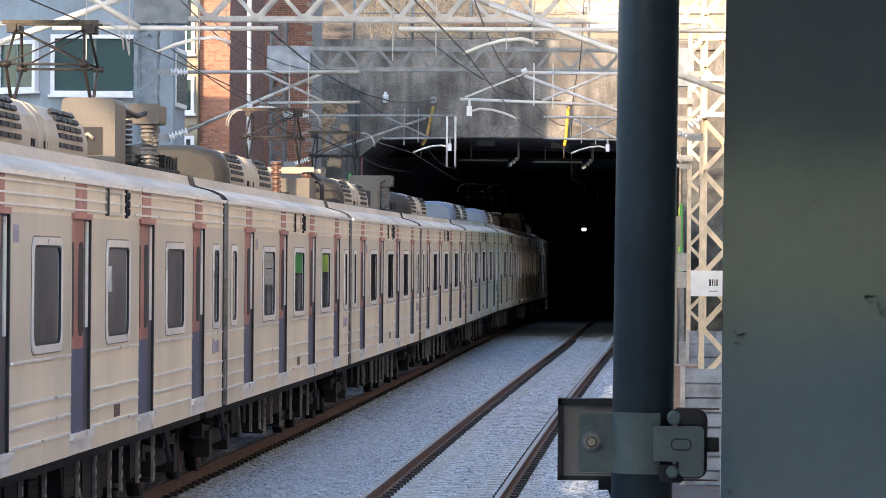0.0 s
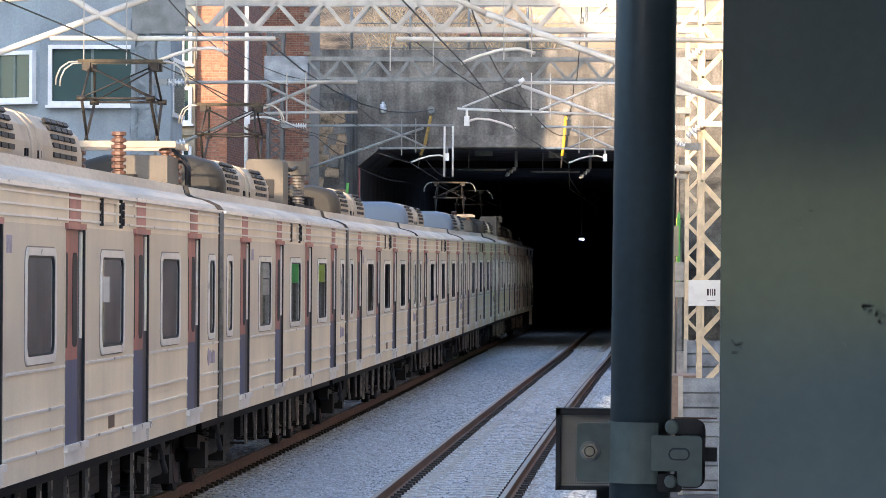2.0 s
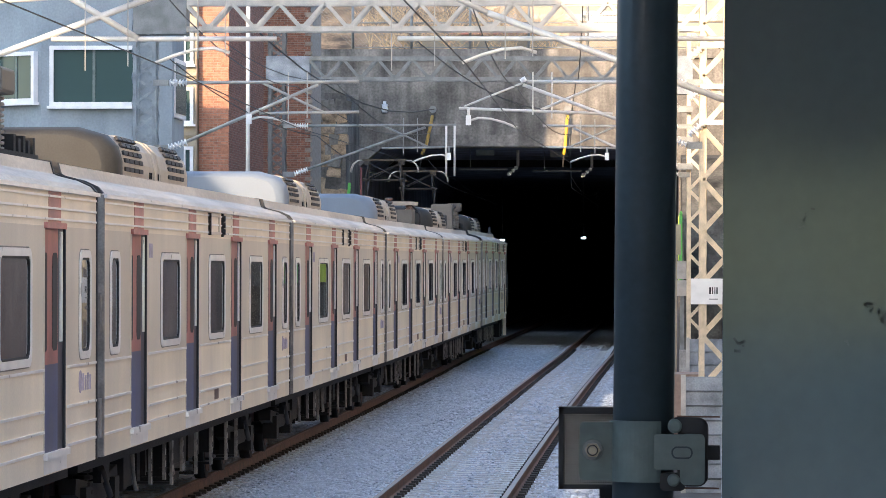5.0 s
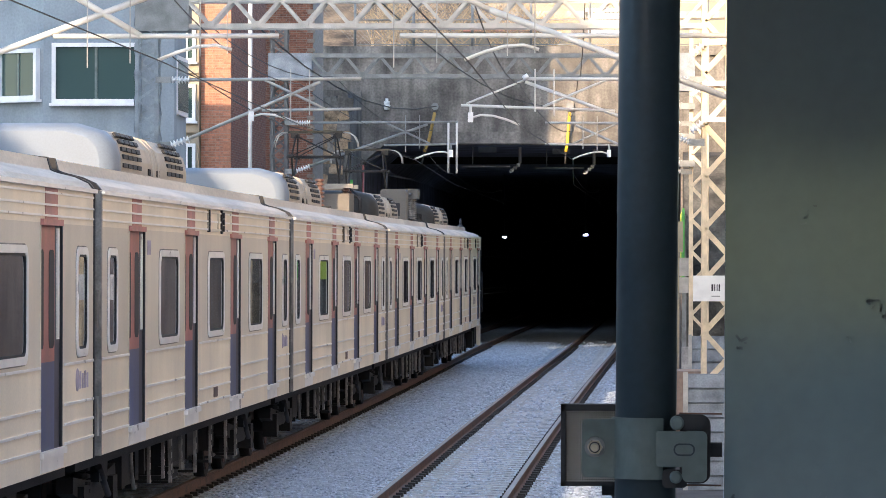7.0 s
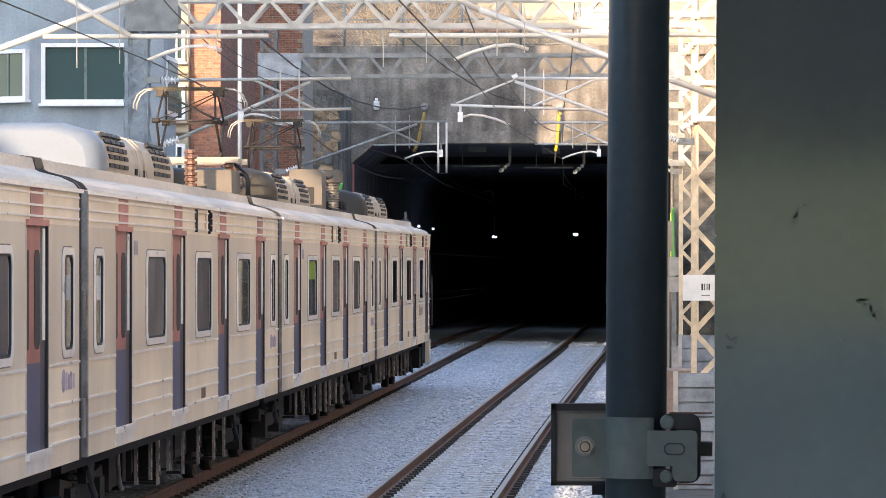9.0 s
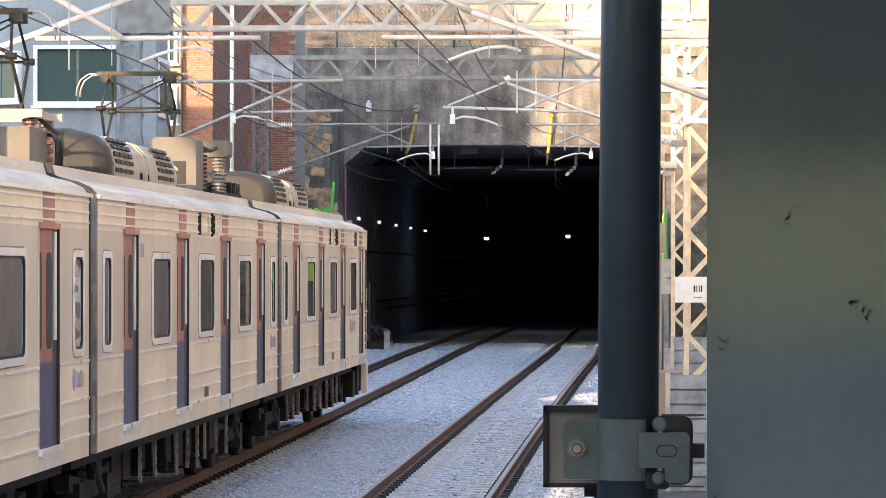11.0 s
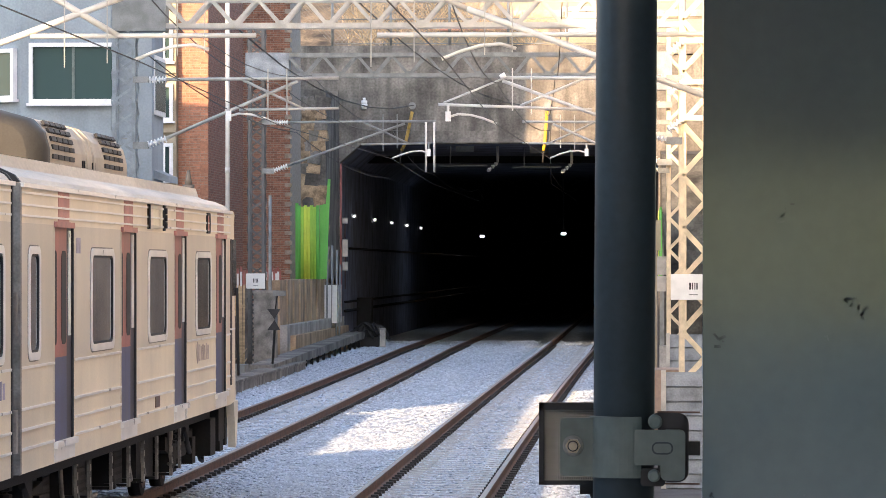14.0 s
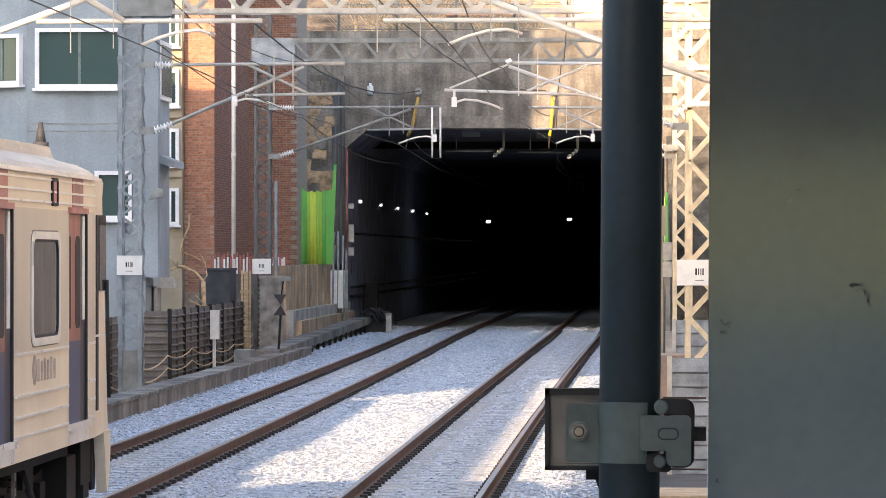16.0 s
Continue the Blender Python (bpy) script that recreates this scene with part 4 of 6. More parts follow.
part("camera_head", box(B(), 0.05, 0.35, -0.12, 0.12, 1.95, 2.08), GALVGREY, sg)
part("camera_stem", tube(B(), (0.1, 0, 1.62), (0.15, 0, 1.96), 0.02, 6), UNDER, sg)
for k in range(22):
    x, y, foot = (-11.6 + k * 0.085, 112.9 + 0.05 * (k % 4), -0.8) if k < 14 else (-10.36 + (k - 14) * 0.055, 117.3, 2.29)
    p = thing("marker_stake", "short white stake with a red top behind the fence" if k % 3 else "short orange-red stake behind the fence", "stake", pose(x, y, 0), "marker stakes")
    part("stake", box(B(), -0.026, 0.026, -0.02, 0.02, foot, 2.44 + 0.05 * (k % 3)), SIGN if k % 3 else RED, p)
    part("cap", box(B(), -0.028, 0.028, -0.022, 0.022, 2.44 + 0.05 * (k % 3), 2.58 + 0.05 * (k % 3)), RED, p)
solid("stake_rail", box(B(), -11.9, -10.42, 112.6, 112.64, -0.6, 2.1), SLATE, "dark board behind the stakes", "board")
gp = thing("lime_panel_stack", "lime and green corrugated panels standing on the wall", "panels", pose(-10.55, 129, 0))
for k, m in enumerate((GREEN, LIME, LIMEPALE, LIMEPALE, LIME, LIME, GREEN)):
    part("corrugation", tube(B(), (0.16 + 0.095 * k, 0, 2.3), (0.16 + 0.095 * k, 0.02, 4.55 - 0.04 * (k % 2)), 0.056, 10), m, gp, "bright lime sheet" if k == 1 else "")
part("green_edge", box(B(), -0.02, 0.14, -0.03, 0.05, 2.25, 4.62), GREEN, gp)
part("green_sheet", prism(B(), [(0.78, 2.3), (1.0, 2.3), (1.12, 5.35), (1.04, 5.35), (0.98, 4.6), (0.8, 4.55)], "y", 0, 0.06), GREEN, gp, "green sheet rising to a point")
for k in range(5):
    part("fold", prism(B(), [(0.8 + 0.045 * k, 2.35), (0.815 + 0.045 * k, 2.35), (0.83 + 0.045 * k, 4.5), (0.815 + 0.045 * k, 4.5)], "y", -0.03, 0.0), GREEN, gp)
part("white_post", tube(B(), (-0.06, 0, 2.3), (-0.06, 0, 4.5), 0.03, 8), SIGN, gp)
for x, z1 in ((-9.9, 3.1), (-9.75, 3.35), (-9.6, 3.2), (-10.05, 2.9), (-9.5, 2.75)):
    solid("grey_stake", tube(B(), (x, 134.5 + x * 0.1, -0.4), (x + 0.05, 134.5 + x * 0.1, z1), 0.035, 6), GALVGREY, "grey metal stake by the tunnel mouth", "stake", "grey stakes")
solid("slim_post", tube(B(), (-9.95, 113.8, -0.9), (-9.95, 113.8, 4.6), 0.045, 8), GALVGREY, "slim grey post before the brick wall", "post")


hs = thing("cable_bundle", "black coiled cables piled at the tunnel mouth", "cables", pose(-9.05, 139.0, 0))
rs = random.Random(31)
for k in range(7):
    pts = [(-0.5 + 0.09 * k, 0.3 * math.sin(k), 0.35 + 0.05 * (k % 3))]
    for j in range(1, 8):
        pts.append((pts[0][0] + 0.11 * j + rs.uniform(-0.04, 0.04), rs.uniform(-0.2, 0.2), 0.75 - 0.03 * (j - 3.5) ** 2 + rs.uniform(-0.1, 0.1)))
    part("cable", bent(B(), pts, 0.035, 6), RUBBER, hs)
part("rack", box(B(), -0.6, 0.5, -0.05, 0.25, -0.3, 0.36), UNDERGREY, hs)
wp = thing("marker_post", "short pale concrete post on the ballast at the tunnel mouth", "post", pose(-8.35, 137.5, 0.22))
part("post", prism(B(), rounded(-0.09, 0.09, -0.15, 0.42, 0.04, 3), "x", -0.09, 0.09), CONCPALE, wp)
part("cap", box(B(), -0.1, 0.1, -0.1, 0.1, 0.42, 0.47), GALVGREY, wp)
for z0, z1 in ((2.55, 2.85), (3.0, 3.6), (4.1, 4.3)):
    jb = thing("junction_box", "small grey junction box with a conduit beside the tunnel mouth", "box", pose(-9.72, PORTAL - 0.36, z0), "junction boxes")
    part("case", box(B(), -0.09, 0.1, -0.12, 0.0, 0, z1 - z0), GALVGREY, jb)
    part("lid", box(B(), -0.075, 0.085, -0.135, -0.12, 0.03, z1 - z0 - 0.03), GALV, jb)
    part("conduit", tube(B(), (0.0, -0.05, -0.6), (0.0, -0.05, 0.0), 0.02, 6), RUST, jb)
solid("red_conduit", tube(B(), (-9.86, PORTAL - 0.42, 0.9), (-9.86, PORTAL - 0.42, 6.1), 0.035, 8), RED, "dull red conduit running up the portal edge", "pipe")


def shrub(x, y, z, size, seed, name="bare_shrub", label="bare leafless shrub with pale twigs behind the fence", thick=0.045, n=4, up=0.9):
    rs = random.Random(seed)
    t = thing(name, label, "shrub", pose(x, y, z), "bare shrubs")
    limbs, twigs = B(), B()

    def grow(p, d, length, r, depth):
        q = p + d * length
        tube(limbs if depth < 2 else twigs, p, q, r, 5, r * 0.7)
        if depth < 4:
            for _ in range(rs.choice((2, 3))):
                nd = (d + Vector((rs.uniform(-0.8, 0.8), rs.uniform(-0.5, 0.5), rs.uniform(-0.35, 0.5)))).normalized()
                grow(q, nd, length * rs.uniform(0.6, 0.85), r * 0.6, depth + 1)
    for _ in range(n):
        grow(Vector((rs.uniform(-0.2, 0.2), 0, 0)), Vector((rs.uniform(-0.7, 0.7), rs.uniform(-0.3, 0.3), up)).normalized(), size * 0.35, thick, 0)
    part("trunk", limbs, TWIG, t)
    part("crown", twigs, TWIG, t)


sb = thing("bare_shrub", "bare leafless shrub behind the fence, thick limbs pale as if sunlit", "shrub", pose(-10.9, 104, 0), "bare shrubs")
part("trunk", bent(bent(B(), [(0.02, 0, -0.9), (0.03, 0, 1.3), (0.0, 0, 1.95)], 0.055, 7), [(0.0, 0, 1.95), (-0.2, 0.05, 2.17), (-0.48, 0.1, 2.3), (-0.66, 0.1, 2.32)], 0.042, 7), TWIG, sb)
for pts, r in (([(-0.66, 0.1, 2.32), (-0.98, 0.0, 2.13)], 0.03), ([(-0.66, 0.1, 2.32), (-0.62, 0.1, 2.55), (-0.52, 0.15, 2.97), (-0.37, 0.2, 3.31), (-0.36, 0.2, 3.62)], 0.022),
               ([(-0.66, 0.1, 2.3), (-0.88, 0.1, 2.62)], 0.02), ([(-0.56, 0.1, 2.69), (-0.2, 0.1, 2.55), (0.05, 0.1, 2.4)], 0.016), ([(0.0, 0, 1.95), (0.1, 0, 2.1), (0.04, 0.1, 2.42), (-0.1, 0.1, 2.66)], 0.018),
               ([(-0.48, 0.1, 2.3), (-0.42, 0.1, 2.62), (-0.5, 0.1, 2.75)], 0.012), ([(0.02, 0, 1.4), (-0.2, 0, 1.62)], 0.022), ([(0.02, 0, 1.3), (-0.35, 0.1, 1.48)], 0.025)):
    part("branch", bent(B(), pts, r, 6), TWIG, sb)

# ---- above the portal ----
solid("upper_bank", prism(B(), [(147, 9.5), (156, 10.6), (166, 14), (185, 20), (185, 9.5)], "x", -34, 12), EARTH, "dry brown hillside above the tunnel", "bank", kind="structure")
bk = thing("upper_house", "sunlit cream house on the bank above the tunnel", "house")
part("wall", box(B(), -6.5, 6, 158, 166, 9.3, 18), CREAM, bk)
part("roof_slab", box(B(), -7.6, -4.2, 152, 157.9, 11.2, 11.45), FADED, bk, "pinkish roof slab")
part("lower_wall", box(B(), -7.4, -4.4, 153, 157.9, 9.5, 11.2), CREAM, bk)
for x in (-3.4, -1.2):
    part("dark_opening", box(B(), x, x + 1.1, 157.97, 158.02, 10.4, 11.6), SLATE, bk)
part("band", box(B(), -6.5, 6, 157.9, 158, 12.0, 12.25), CONCPALE, bk)
solid("bank_wall", box(B(), -8.8, 2, 146, 146.4, 9.4, 10.6), CREAM, "low sunlit garden wall above the tunnel", "wall", kind="structure")
wf = thing("wire_fence", "grey wire mesh fence on top of the tunnel wall", "fence", pose(0, PORTAL + 0.4, WT + 0.3))
for k in range(9):
    part("post", tube(B(), (-10.2 + 1.95 * k, 0, 0), (-10.2 + 1.95 * k, 0, 1.75), 0.045, 8), GALVGREY, wf)
for z in (0.08, 0.9, 1.7):
    part("rail", tube(B(), (-10.2, 0, z), (5.4, 0, z), 0.022, 6), GALVGREY, wf)
verts, faces = [], []
for k in range(2 * 120):
    a = -10.2 + 0.13 * (k // 2)
    b = a + (1.6 if k % 2 else -1.6)
    i = len(verts)
    verts += [(a - 0.005, -0.006, 0.08), (a + 0.005, -0.006, 0.08), (b + 0.005, -0.006, 1.7), (b - 0.005, -0.006, 1.7)]
    verts += [(x, 0.004, z) for x, _, z in verts[i:i + 4]]
    faces += [(i, i + 1, i + 2, i + 3), (i + 7, i + 6, i + 5, i + 4), (i, i + 3, i + 7, i + 4), (i + 1, i + 5, i + 6, i + 2)]
me = bpy.data.meshes.new("wire_mesh")
me.from_pydata(verts, [], faces)
me.materials.append(GALVGREY)
piece("wire_mesh", me, wf)["kind"] = "stuff"
solid("hut", box(box(B(), -2.6, -0.6, 148, 151, 9.5, 11.6), -2.7, -0.5, 147.9, 151, 11.6, 11.75), SIGN, "small pale hut above the tunnel wall", "hut")
for i, x in enumerate((-9.6, -8.9, -8.2, -7.5, -6.8, -6.0, -5.2, -4.4, -3.4)):
    shrub(x, 143.5 + (i % 3), 9.5, 2.2 + 0.5 * (i % 2), 20 + i, "bare_bush", "bare brown bush on the bank above the tunnel", 0.04, 5)

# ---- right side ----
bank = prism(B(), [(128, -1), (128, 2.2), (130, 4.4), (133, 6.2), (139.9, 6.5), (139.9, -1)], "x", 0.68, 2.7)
solid("side_bank", bank, SHADEBANK, "overgrown bank beside the tunnel mouth, darkened as if shaded", "bank", kind="structure")

def louvre_stand(x, y, z0, z1, wide, rows, label):
    t = thing("louvre_screen", label, "screen", pose(x, y, 0), "louvre screens")
    part("backing", box(B(), 0, wide, 0.03, 0.08, z0, z1), LOUVRE, t)
    st = (z1 - z0) / rows
    for k in range(rows):
        part("slat", prism(B(), [(-0.03, z0 + st * k + 0.01), (0.03, z0 + st * k), (0.03, z0 + st * (k + 1) - 0.025), (0.0, z0 + st * (k + 1) - 0.025)], "x", 0.02, wide), LOUVRE, t)
    part("post", box(B(), -0.05, 0.03, -0.06, 0.09, z0 - 0.2, z1 + 0.03), GALV, t)


louvre_stand(0.4, 70, -1.0, 0.92, 1.6, 8, "grey louvre screen beside the line")
louvre_stand(0.66, 98, -1.0, 1.1, 1.5, 7, "farther grey louvre screen beside the line")
solid("pale_block", box(B(), 0.2, 0.9, 84, 86, -1, 0.62), WARMWALL, "pale concrete block at the mast foot", "block")
solid("planks", box(box(B(), 0.12, 1.3, 45, 46.5, -1.0, 0.02), 0.1, 1.3, 44.95, 46.5, 0.02, 0.08), TIMBER, "light timber planks beside the track", "planks")
solid("white_crate", box(box(box(B(), -0.95, -0.5, 68, 69, -0.6, 0.22), -0.98, -0.47, 67.95, 69, 0.22, 0.27), -0.98, -0.47, 67.95, 69, -0.05, 0.0), SIGN, "white trackside box on the ballast", "box")
for y0, m, lab in ((121.0, GREEN, "green sheet panel fence on grey posts near the tunnel"), (129.6, LIMEPALE, "lime sheet panel fence on grey posts near the tunnel")):
    gf = thing("sheet_fence", lab, "fence", pose(0, y0, 0), "sheet fences")
    for k in range(4):
        part("sheet", prism(B(), [(0.585, 2.05 * k), (0.61, 2.05 * k + 0.2), (0.585, 2.05 * k + 1.0), (0.61, 2.05 * k + 1.8), (0.6, 2.05 * k + 2.0), (0.64, 2.05 * k + 2.0), (0.64, 2.05 * k)], "z", 2.3, 4.35 + 0.06 * (k % 2)), m, gf)
        part("post", box(B(), 0.645, 0.7, 2.05 * k + 0.9, 2.05 * k + 1.0, -1, 4.2), GALVGREY, gf)
cb = thing("relay_cabinet", "pale grey double relay cabinet by the tunnel", "cabinet")
part("upper_box", box(B(), 0.42, 0.74, 115, 115.6, 2.45, 2.95), GALV, cb)
part("lower_box", box(B(), 0.42, 0.74, 115, 115.6, 2.0, 2.42), GALV, cb)
part("pole", box(B(), 0.55, 0.62, 115.2, 115.4, -1, 2.0), GALVGREY, cb)
solid("yellow_post_box", box(box(B(), 0.3, 0.55, 112, 112.3, 3.1, 3.9), 0.4, 0.46, 112, 112.2, -1, 3.1), CREAM, "cream box on a post beside the mast", "box")
for z in (5.4, 6.1, 6.9):
    c = thing("mast_fitting", "grey clamps and insulators on the sunlit mast", "fitting", group="mast fittings")
    part("clamp", box(B(), 0.45, 0.85, 110.7, 110.9, z - 0.08, z + 0.08), GALVGREY, c)
    insulator((0.15, 110.8, z + 0.3), (0.5, 110.8, z), c, 0.09, 5)
    part("clamp", box(B(), 0.8, 1.35, 82.3, 82.42, z + 0.1, z + 0.2), GALV, c)
    insulator((0.55, 82.36, z - 0.1), (0.85, 82.36, z + 0.15), c, 0.08, 5)

# ---- the train ----
PITCH, LEN = 19.85, 19.5
HALF = 1.55
ROOFPROF = [(-1.55, 3.34), (-1.5, 3.4), (-1.38, 3.455), (-1.2, 3.5), (-1.16, 3.52), (-1.13, 3.625), (-0.6, 3.68), (0, 3.7), (0.6, 3.68), (1.13, 3.625), (1.16, 3.52), (1.2, 3.5), (1.38, 3.455), (1.5, 3.4), (1.55, 3.34)]
DOORS = (2.83, 7.54, 12.25, 16.96)
WINS = ((0.65, 1.23), (4.62, 6.24), (9.2, 10.82), (13.88, 15.5), (18.44, 19.06))


def ring(bm, outer, inner, x0, x1):
    """A frame between two outlines of the same count, in the plane of y and z, from x0 to x1."""
    n = len(outer)
    vs = [[bm.verts.new((x, p[0], p[1])) for p in o] for o in (outer, inner) for x in (x0, x1)]
    oa, ob, ia, ib = vs
    for k in range(n):
        j = (k + 1) % n
        bm.faces.new((oa[k], oa[j], ob[j], ob[k]))
        bm.faces.new((ob[k], ob[j], ib[j], ib[k]))
        bm.faces.new((ib[k], ib[j], ia[j], ia[k]))
        bm.faces.new((ia[k], ia[j], oa[j], oa[k]))
    return bm


def skin(car, name, y0, y1, z0, z1, hole, material, label=""):
    """One side sheet from y0 to y1, with at most one rectangular opening."""
    bm = B()
    if hole:
        a, b, c, d = hole
        ring(bm, [(y0, z0), (y1, z0), (y1, z1), (y0, z1)], [(a, c), (b, c), (b, d), (a, d)], HALF - 0.09, HALF)
    else:
        box(bm, HALF - 0.09, HALF, y0, y1, z0, z1)
    return part(name, bm, material, car, label)


def roof_hood(car, pale):
    prof = [(-0.98, 3.6), (-0.98, 3.79), (-0.94, 3.94), (-0.83, 4.06), (-0.55, 4.14), (0.55, 4.14), (0.83, 4.06), (0.94, 3.94), (0.98, 3.79), (0.98, 3.6)]
    ac = part("cooling_unit", prism(B(), prof, "y", 6.75, 12.9, True), GRILLE, car, "long rounded roof cooling unit with slotted grilles")
    for f in ac.data.polygons:
        f.use_smooth = False
    # rounded near cap, built from shrinking sections
    bm = B()
    rings = []
    for y, k in ((6.75, 1.012), (6.6, 1.012), (6.45, 0.985), (6.36, 0.93), (6.32, 0.84)):
        rings.append([bm.verts.new((x * k, y, 3.6 + (z - 3.6) * k)) for x, z in prof])
    for a, b in zip(rings, rings[1:]):
        for i in range(len(prof) - 1):
            f = bm.faces.new((a[i], a[i + 1], b[i + 1], b[i]))
            f.smooth = True
    bm.faces.new(rings[-1])
    bm.faces.new(rings[0][::-1])
    part("hood", bm, HOODLIGHT if pale else HOOD, ac, "smooth pale blue-grey end hood" if pale else "smooth taupe end hood, darkened as if shaded")
    for y in (9.5, 9.95):
        part("band", prism(B(), [(x * 1.02, 3.6 + (z - 3.6) * 1.02) for x, z in prof], "y", y, y + 0.1), GRILLE, ac)
    side = [(0.98, 3.72), (0.978, 3.81), (0.962, 3.89), (0.936, 3.97), (0.89, 4.04)]
    for g0 in (6.95, 10.9):
        for r, (x, z) in enumerate(side):
            dx, dz = (side[min(r + 1, 4)][0] - side[max(r - 1, 0)][0], side[min(r + 1, 4)][1] - side[max(r - 1, 0)][1])
            ang = math.degrees(math.atan2(dx, dz))
            for j in range(4):
                part("grille_slot", obox(B(), pose(x, g0 + 0.2 + j * 0.4, z, 0, ang, 0), 0.03, 0.33, 0.045), RUBBER, ac)
    for j in range(4):
        part("latch", box(B(), 0.96, 0.995, 9.15 + 0.12 * j + (0.55 if j > 1 else 0), 9.2 + 0.12 * j + (0.55 if j > 1 else 0), 3.66, 3.73), UNDER, ac)
    part("rail", box(B(), 0.85, 1.02, 6.4, 12.95, 3.6, 3.645), UNDER, ac)
    ac.matrix_basis = pose(0, -0.85, 0)


def pantograph(car, c):
    """A diamond pantograph raised to the wire, its middle at y = c."""
    p = part("pantograph", box(box(B(), -0.75, 0.75, c - 0.75, c - 0.65, 4.14, 4.22), -0.75, 0.75, c + 0.65, c + 0.75, 4.14, 4.22), GRILLE, car, "raised dark diamond pantograph touching the wire")
    for s in (-1, 1):
        part("base_beam", box(B(), s * 0.62 - 0.05, s * 0.62 + 0.05, c - 0.65, c + 0.65, 4.145, 4.215), GRILLE, p)
        for t in (-1, 1):
            part("lower_arm", tube(B(), (s * 0.44, c - t * 0.12, 4.22), (s * 0.42, c + t * 0.6, 4.74), 0.019, 8), PANTO, p)
            part("upper_arm", tube(B(), (s * 0.42, c + t * 0.6, 4.74), (s * 0.37, c + t * 0.18, 5.16), 0.016, 8), PANTO, p)
            part("knee", tube(B(), (s * 0.48, c + t * 0.6, 4.74), (s * 0.37, c + t * 0.6, 4.74), 0.035, 8), PANTO, p)
            part("base_insulator", coil(B(), s * 0.6, c + t * 0.55, 3.64, 4.15, 0.08, 6), CERAMIC, p, "brown ribbed insulator")
    for t in (-1, 1):
        part("cross_bar", tube(B(), (-0.42, c + t * 0.6, 4.74), (0.42, c + t * 0.6, 4.74), 0.015, 8), PANTO, p)
        part("cross_brace", tube(B(), (-0.4, c + t * 0.58, 4.76), (0.36, c + t * 0.2, 5.13), 0.01, 6), PANTO, p)
        part("cross_brace", tube(B(), (0.4, c + t * 0.58, 4.76), (-0.36, c + t * 0.2, 5.13), 0.01, 6), PANTO, p)
        part("contact_strip", box(B(), -0.52, 0.52, c + t * 0.18 - 0.04, c + t * 0.18 + 0.04, 5.195, 5.235), STRIP, p, "worn brown contact strip")
        for s in (-1, 1):
            pts = [(s * 0.52, c + t * 0.18, 5.21), (s * 0.64, c + t * 0.18, 5.2), (s * 0.74, c + t * 0.18, 5.13), (s * 0.79, c + t * 0.18, 5.02), (s * 0.8, c + t * 0.18, 4.92)]
            part("horn", bent(B(), pts, 0.011), GALV, p, "pale curved horn")
            part("strip_spring", box(B(), s * 0.42 - 0.05, s * 0.42 + 0.05, c + t * 0.18 - 0.05, c + t * 0.18 + 0.05, 5.1, 5.194), PANTO, p)
    for s in (-1, 1):
        part("head_link", box(B(), s * 0.37 - 0.03, s * 0.37 + 0.03, c - 0.2, c + 0.2, 5.1, 5.18), PANTO, p)


def coil(bm, x, y, z0, z1, r, n):
    prof = []
    for k in range(n):
        prof += [((k + 0.05) / n, r * 0.6), ((k + 0.2) / n, r), ((k + 0.7) / n, r), ((k + 0.85) / n, r * 0.6)]
    return turned(bm, (x, y, z0), (x, y, z1), prof)


def power_gear(car):
    """Roof gear of a car that collects current."""
    pantograph(car, 3.0)
    pantograph(car, 16.4)
    part("arrester", coil(B(), 0.25, 0.75, 3.76, 4.3, 0.09, 7), CERAMIC, car, "brown ribbed surge arrester")
    part("arrester_base", box(B(), 0.05, 0.45, 0.55, 0.95, 3.6, 3.78), UNDERGREY, car)
    part("taupe_box", box(B(), 0.1, 0.75, 1.4, 2.6, 3.6, 4.02), TAUPE, car, "low taupe equipment box")
    part("cable_riser", bent(B(), [(0.86, 2.5, 3.6), (0.86, 2.5, 3.9), (0.82, 2.55, 3.97), (0.74, 2.6, 3.98)], 0.022, 8), RUBBER, car)
    part("cable_riser", bent(B(), [(0.86, 2.8, 3.6), (0.86, 2.8, 3.9), (0.82, 2.85, 3.99), (0.62, 2.9, 4.15)], 0.022, 8), RUBBER, car)
    bx = part("switch_box", prism(B(), rounded(0.5, 1.05, 3.6, 4.3, 0.06, 3), "y", 13.6, 14.45), TAUPE, car, "tall taupe switch box")
    part("opening", box(B(), 0.62, 0.92, 13.585, 13.605, 3.72, 4.0), RUBBER, bx)
    part("cable_loop", bent(B(), [(0.7, 13.57, 3.78), (0.72, 13.55, 3.9), (0.78, 13.55, 3.93), (0.83, 13.57, 3.88)], 0.02, 6), GRILLE, bx)
    part("reactor", coil(B(), 0.8, 15.5, 3.66, 4.2, 0.19, 10), RUBBER, car, "black ribbed coil")
    part("reactor_cap", bent(B(), [(0.8, 15.4, 4.2), (0.85, 15.6, 4.26), (0.95, 16.2, 4.2), (0.98, 16.7, 4.25)], 0.03, 6), PANTO, car)
    part("post_insulator", coil(B(), 0.98, 16.9, 3.66, 4.18, 0.075, 11), BOXGREY, car)
    part("post_insulator", coil(B(), 0.98, 17.35, 3.66, 4.18, 0.075, 11), BOXGREY, car)
    part("switch_head", prism(B(), rounded(0.78, 1.12, 4.14, 4.36, 0.03, 2), "y", 16.8, 17.5), TAUPE, car)
    part("tray", box(B(), 0.55, 1.1, 15.1, 19.0, 3.6, 3.67), UNDER, car)
    for k in range(5):
        part("bracket", box(B(), 0.75, 1.08, 17.7 + 0.28 * k, 17.82 + 0.28 * k, 3.67, 3.82 - 0.03 * (k % 2)), UNDER, car)


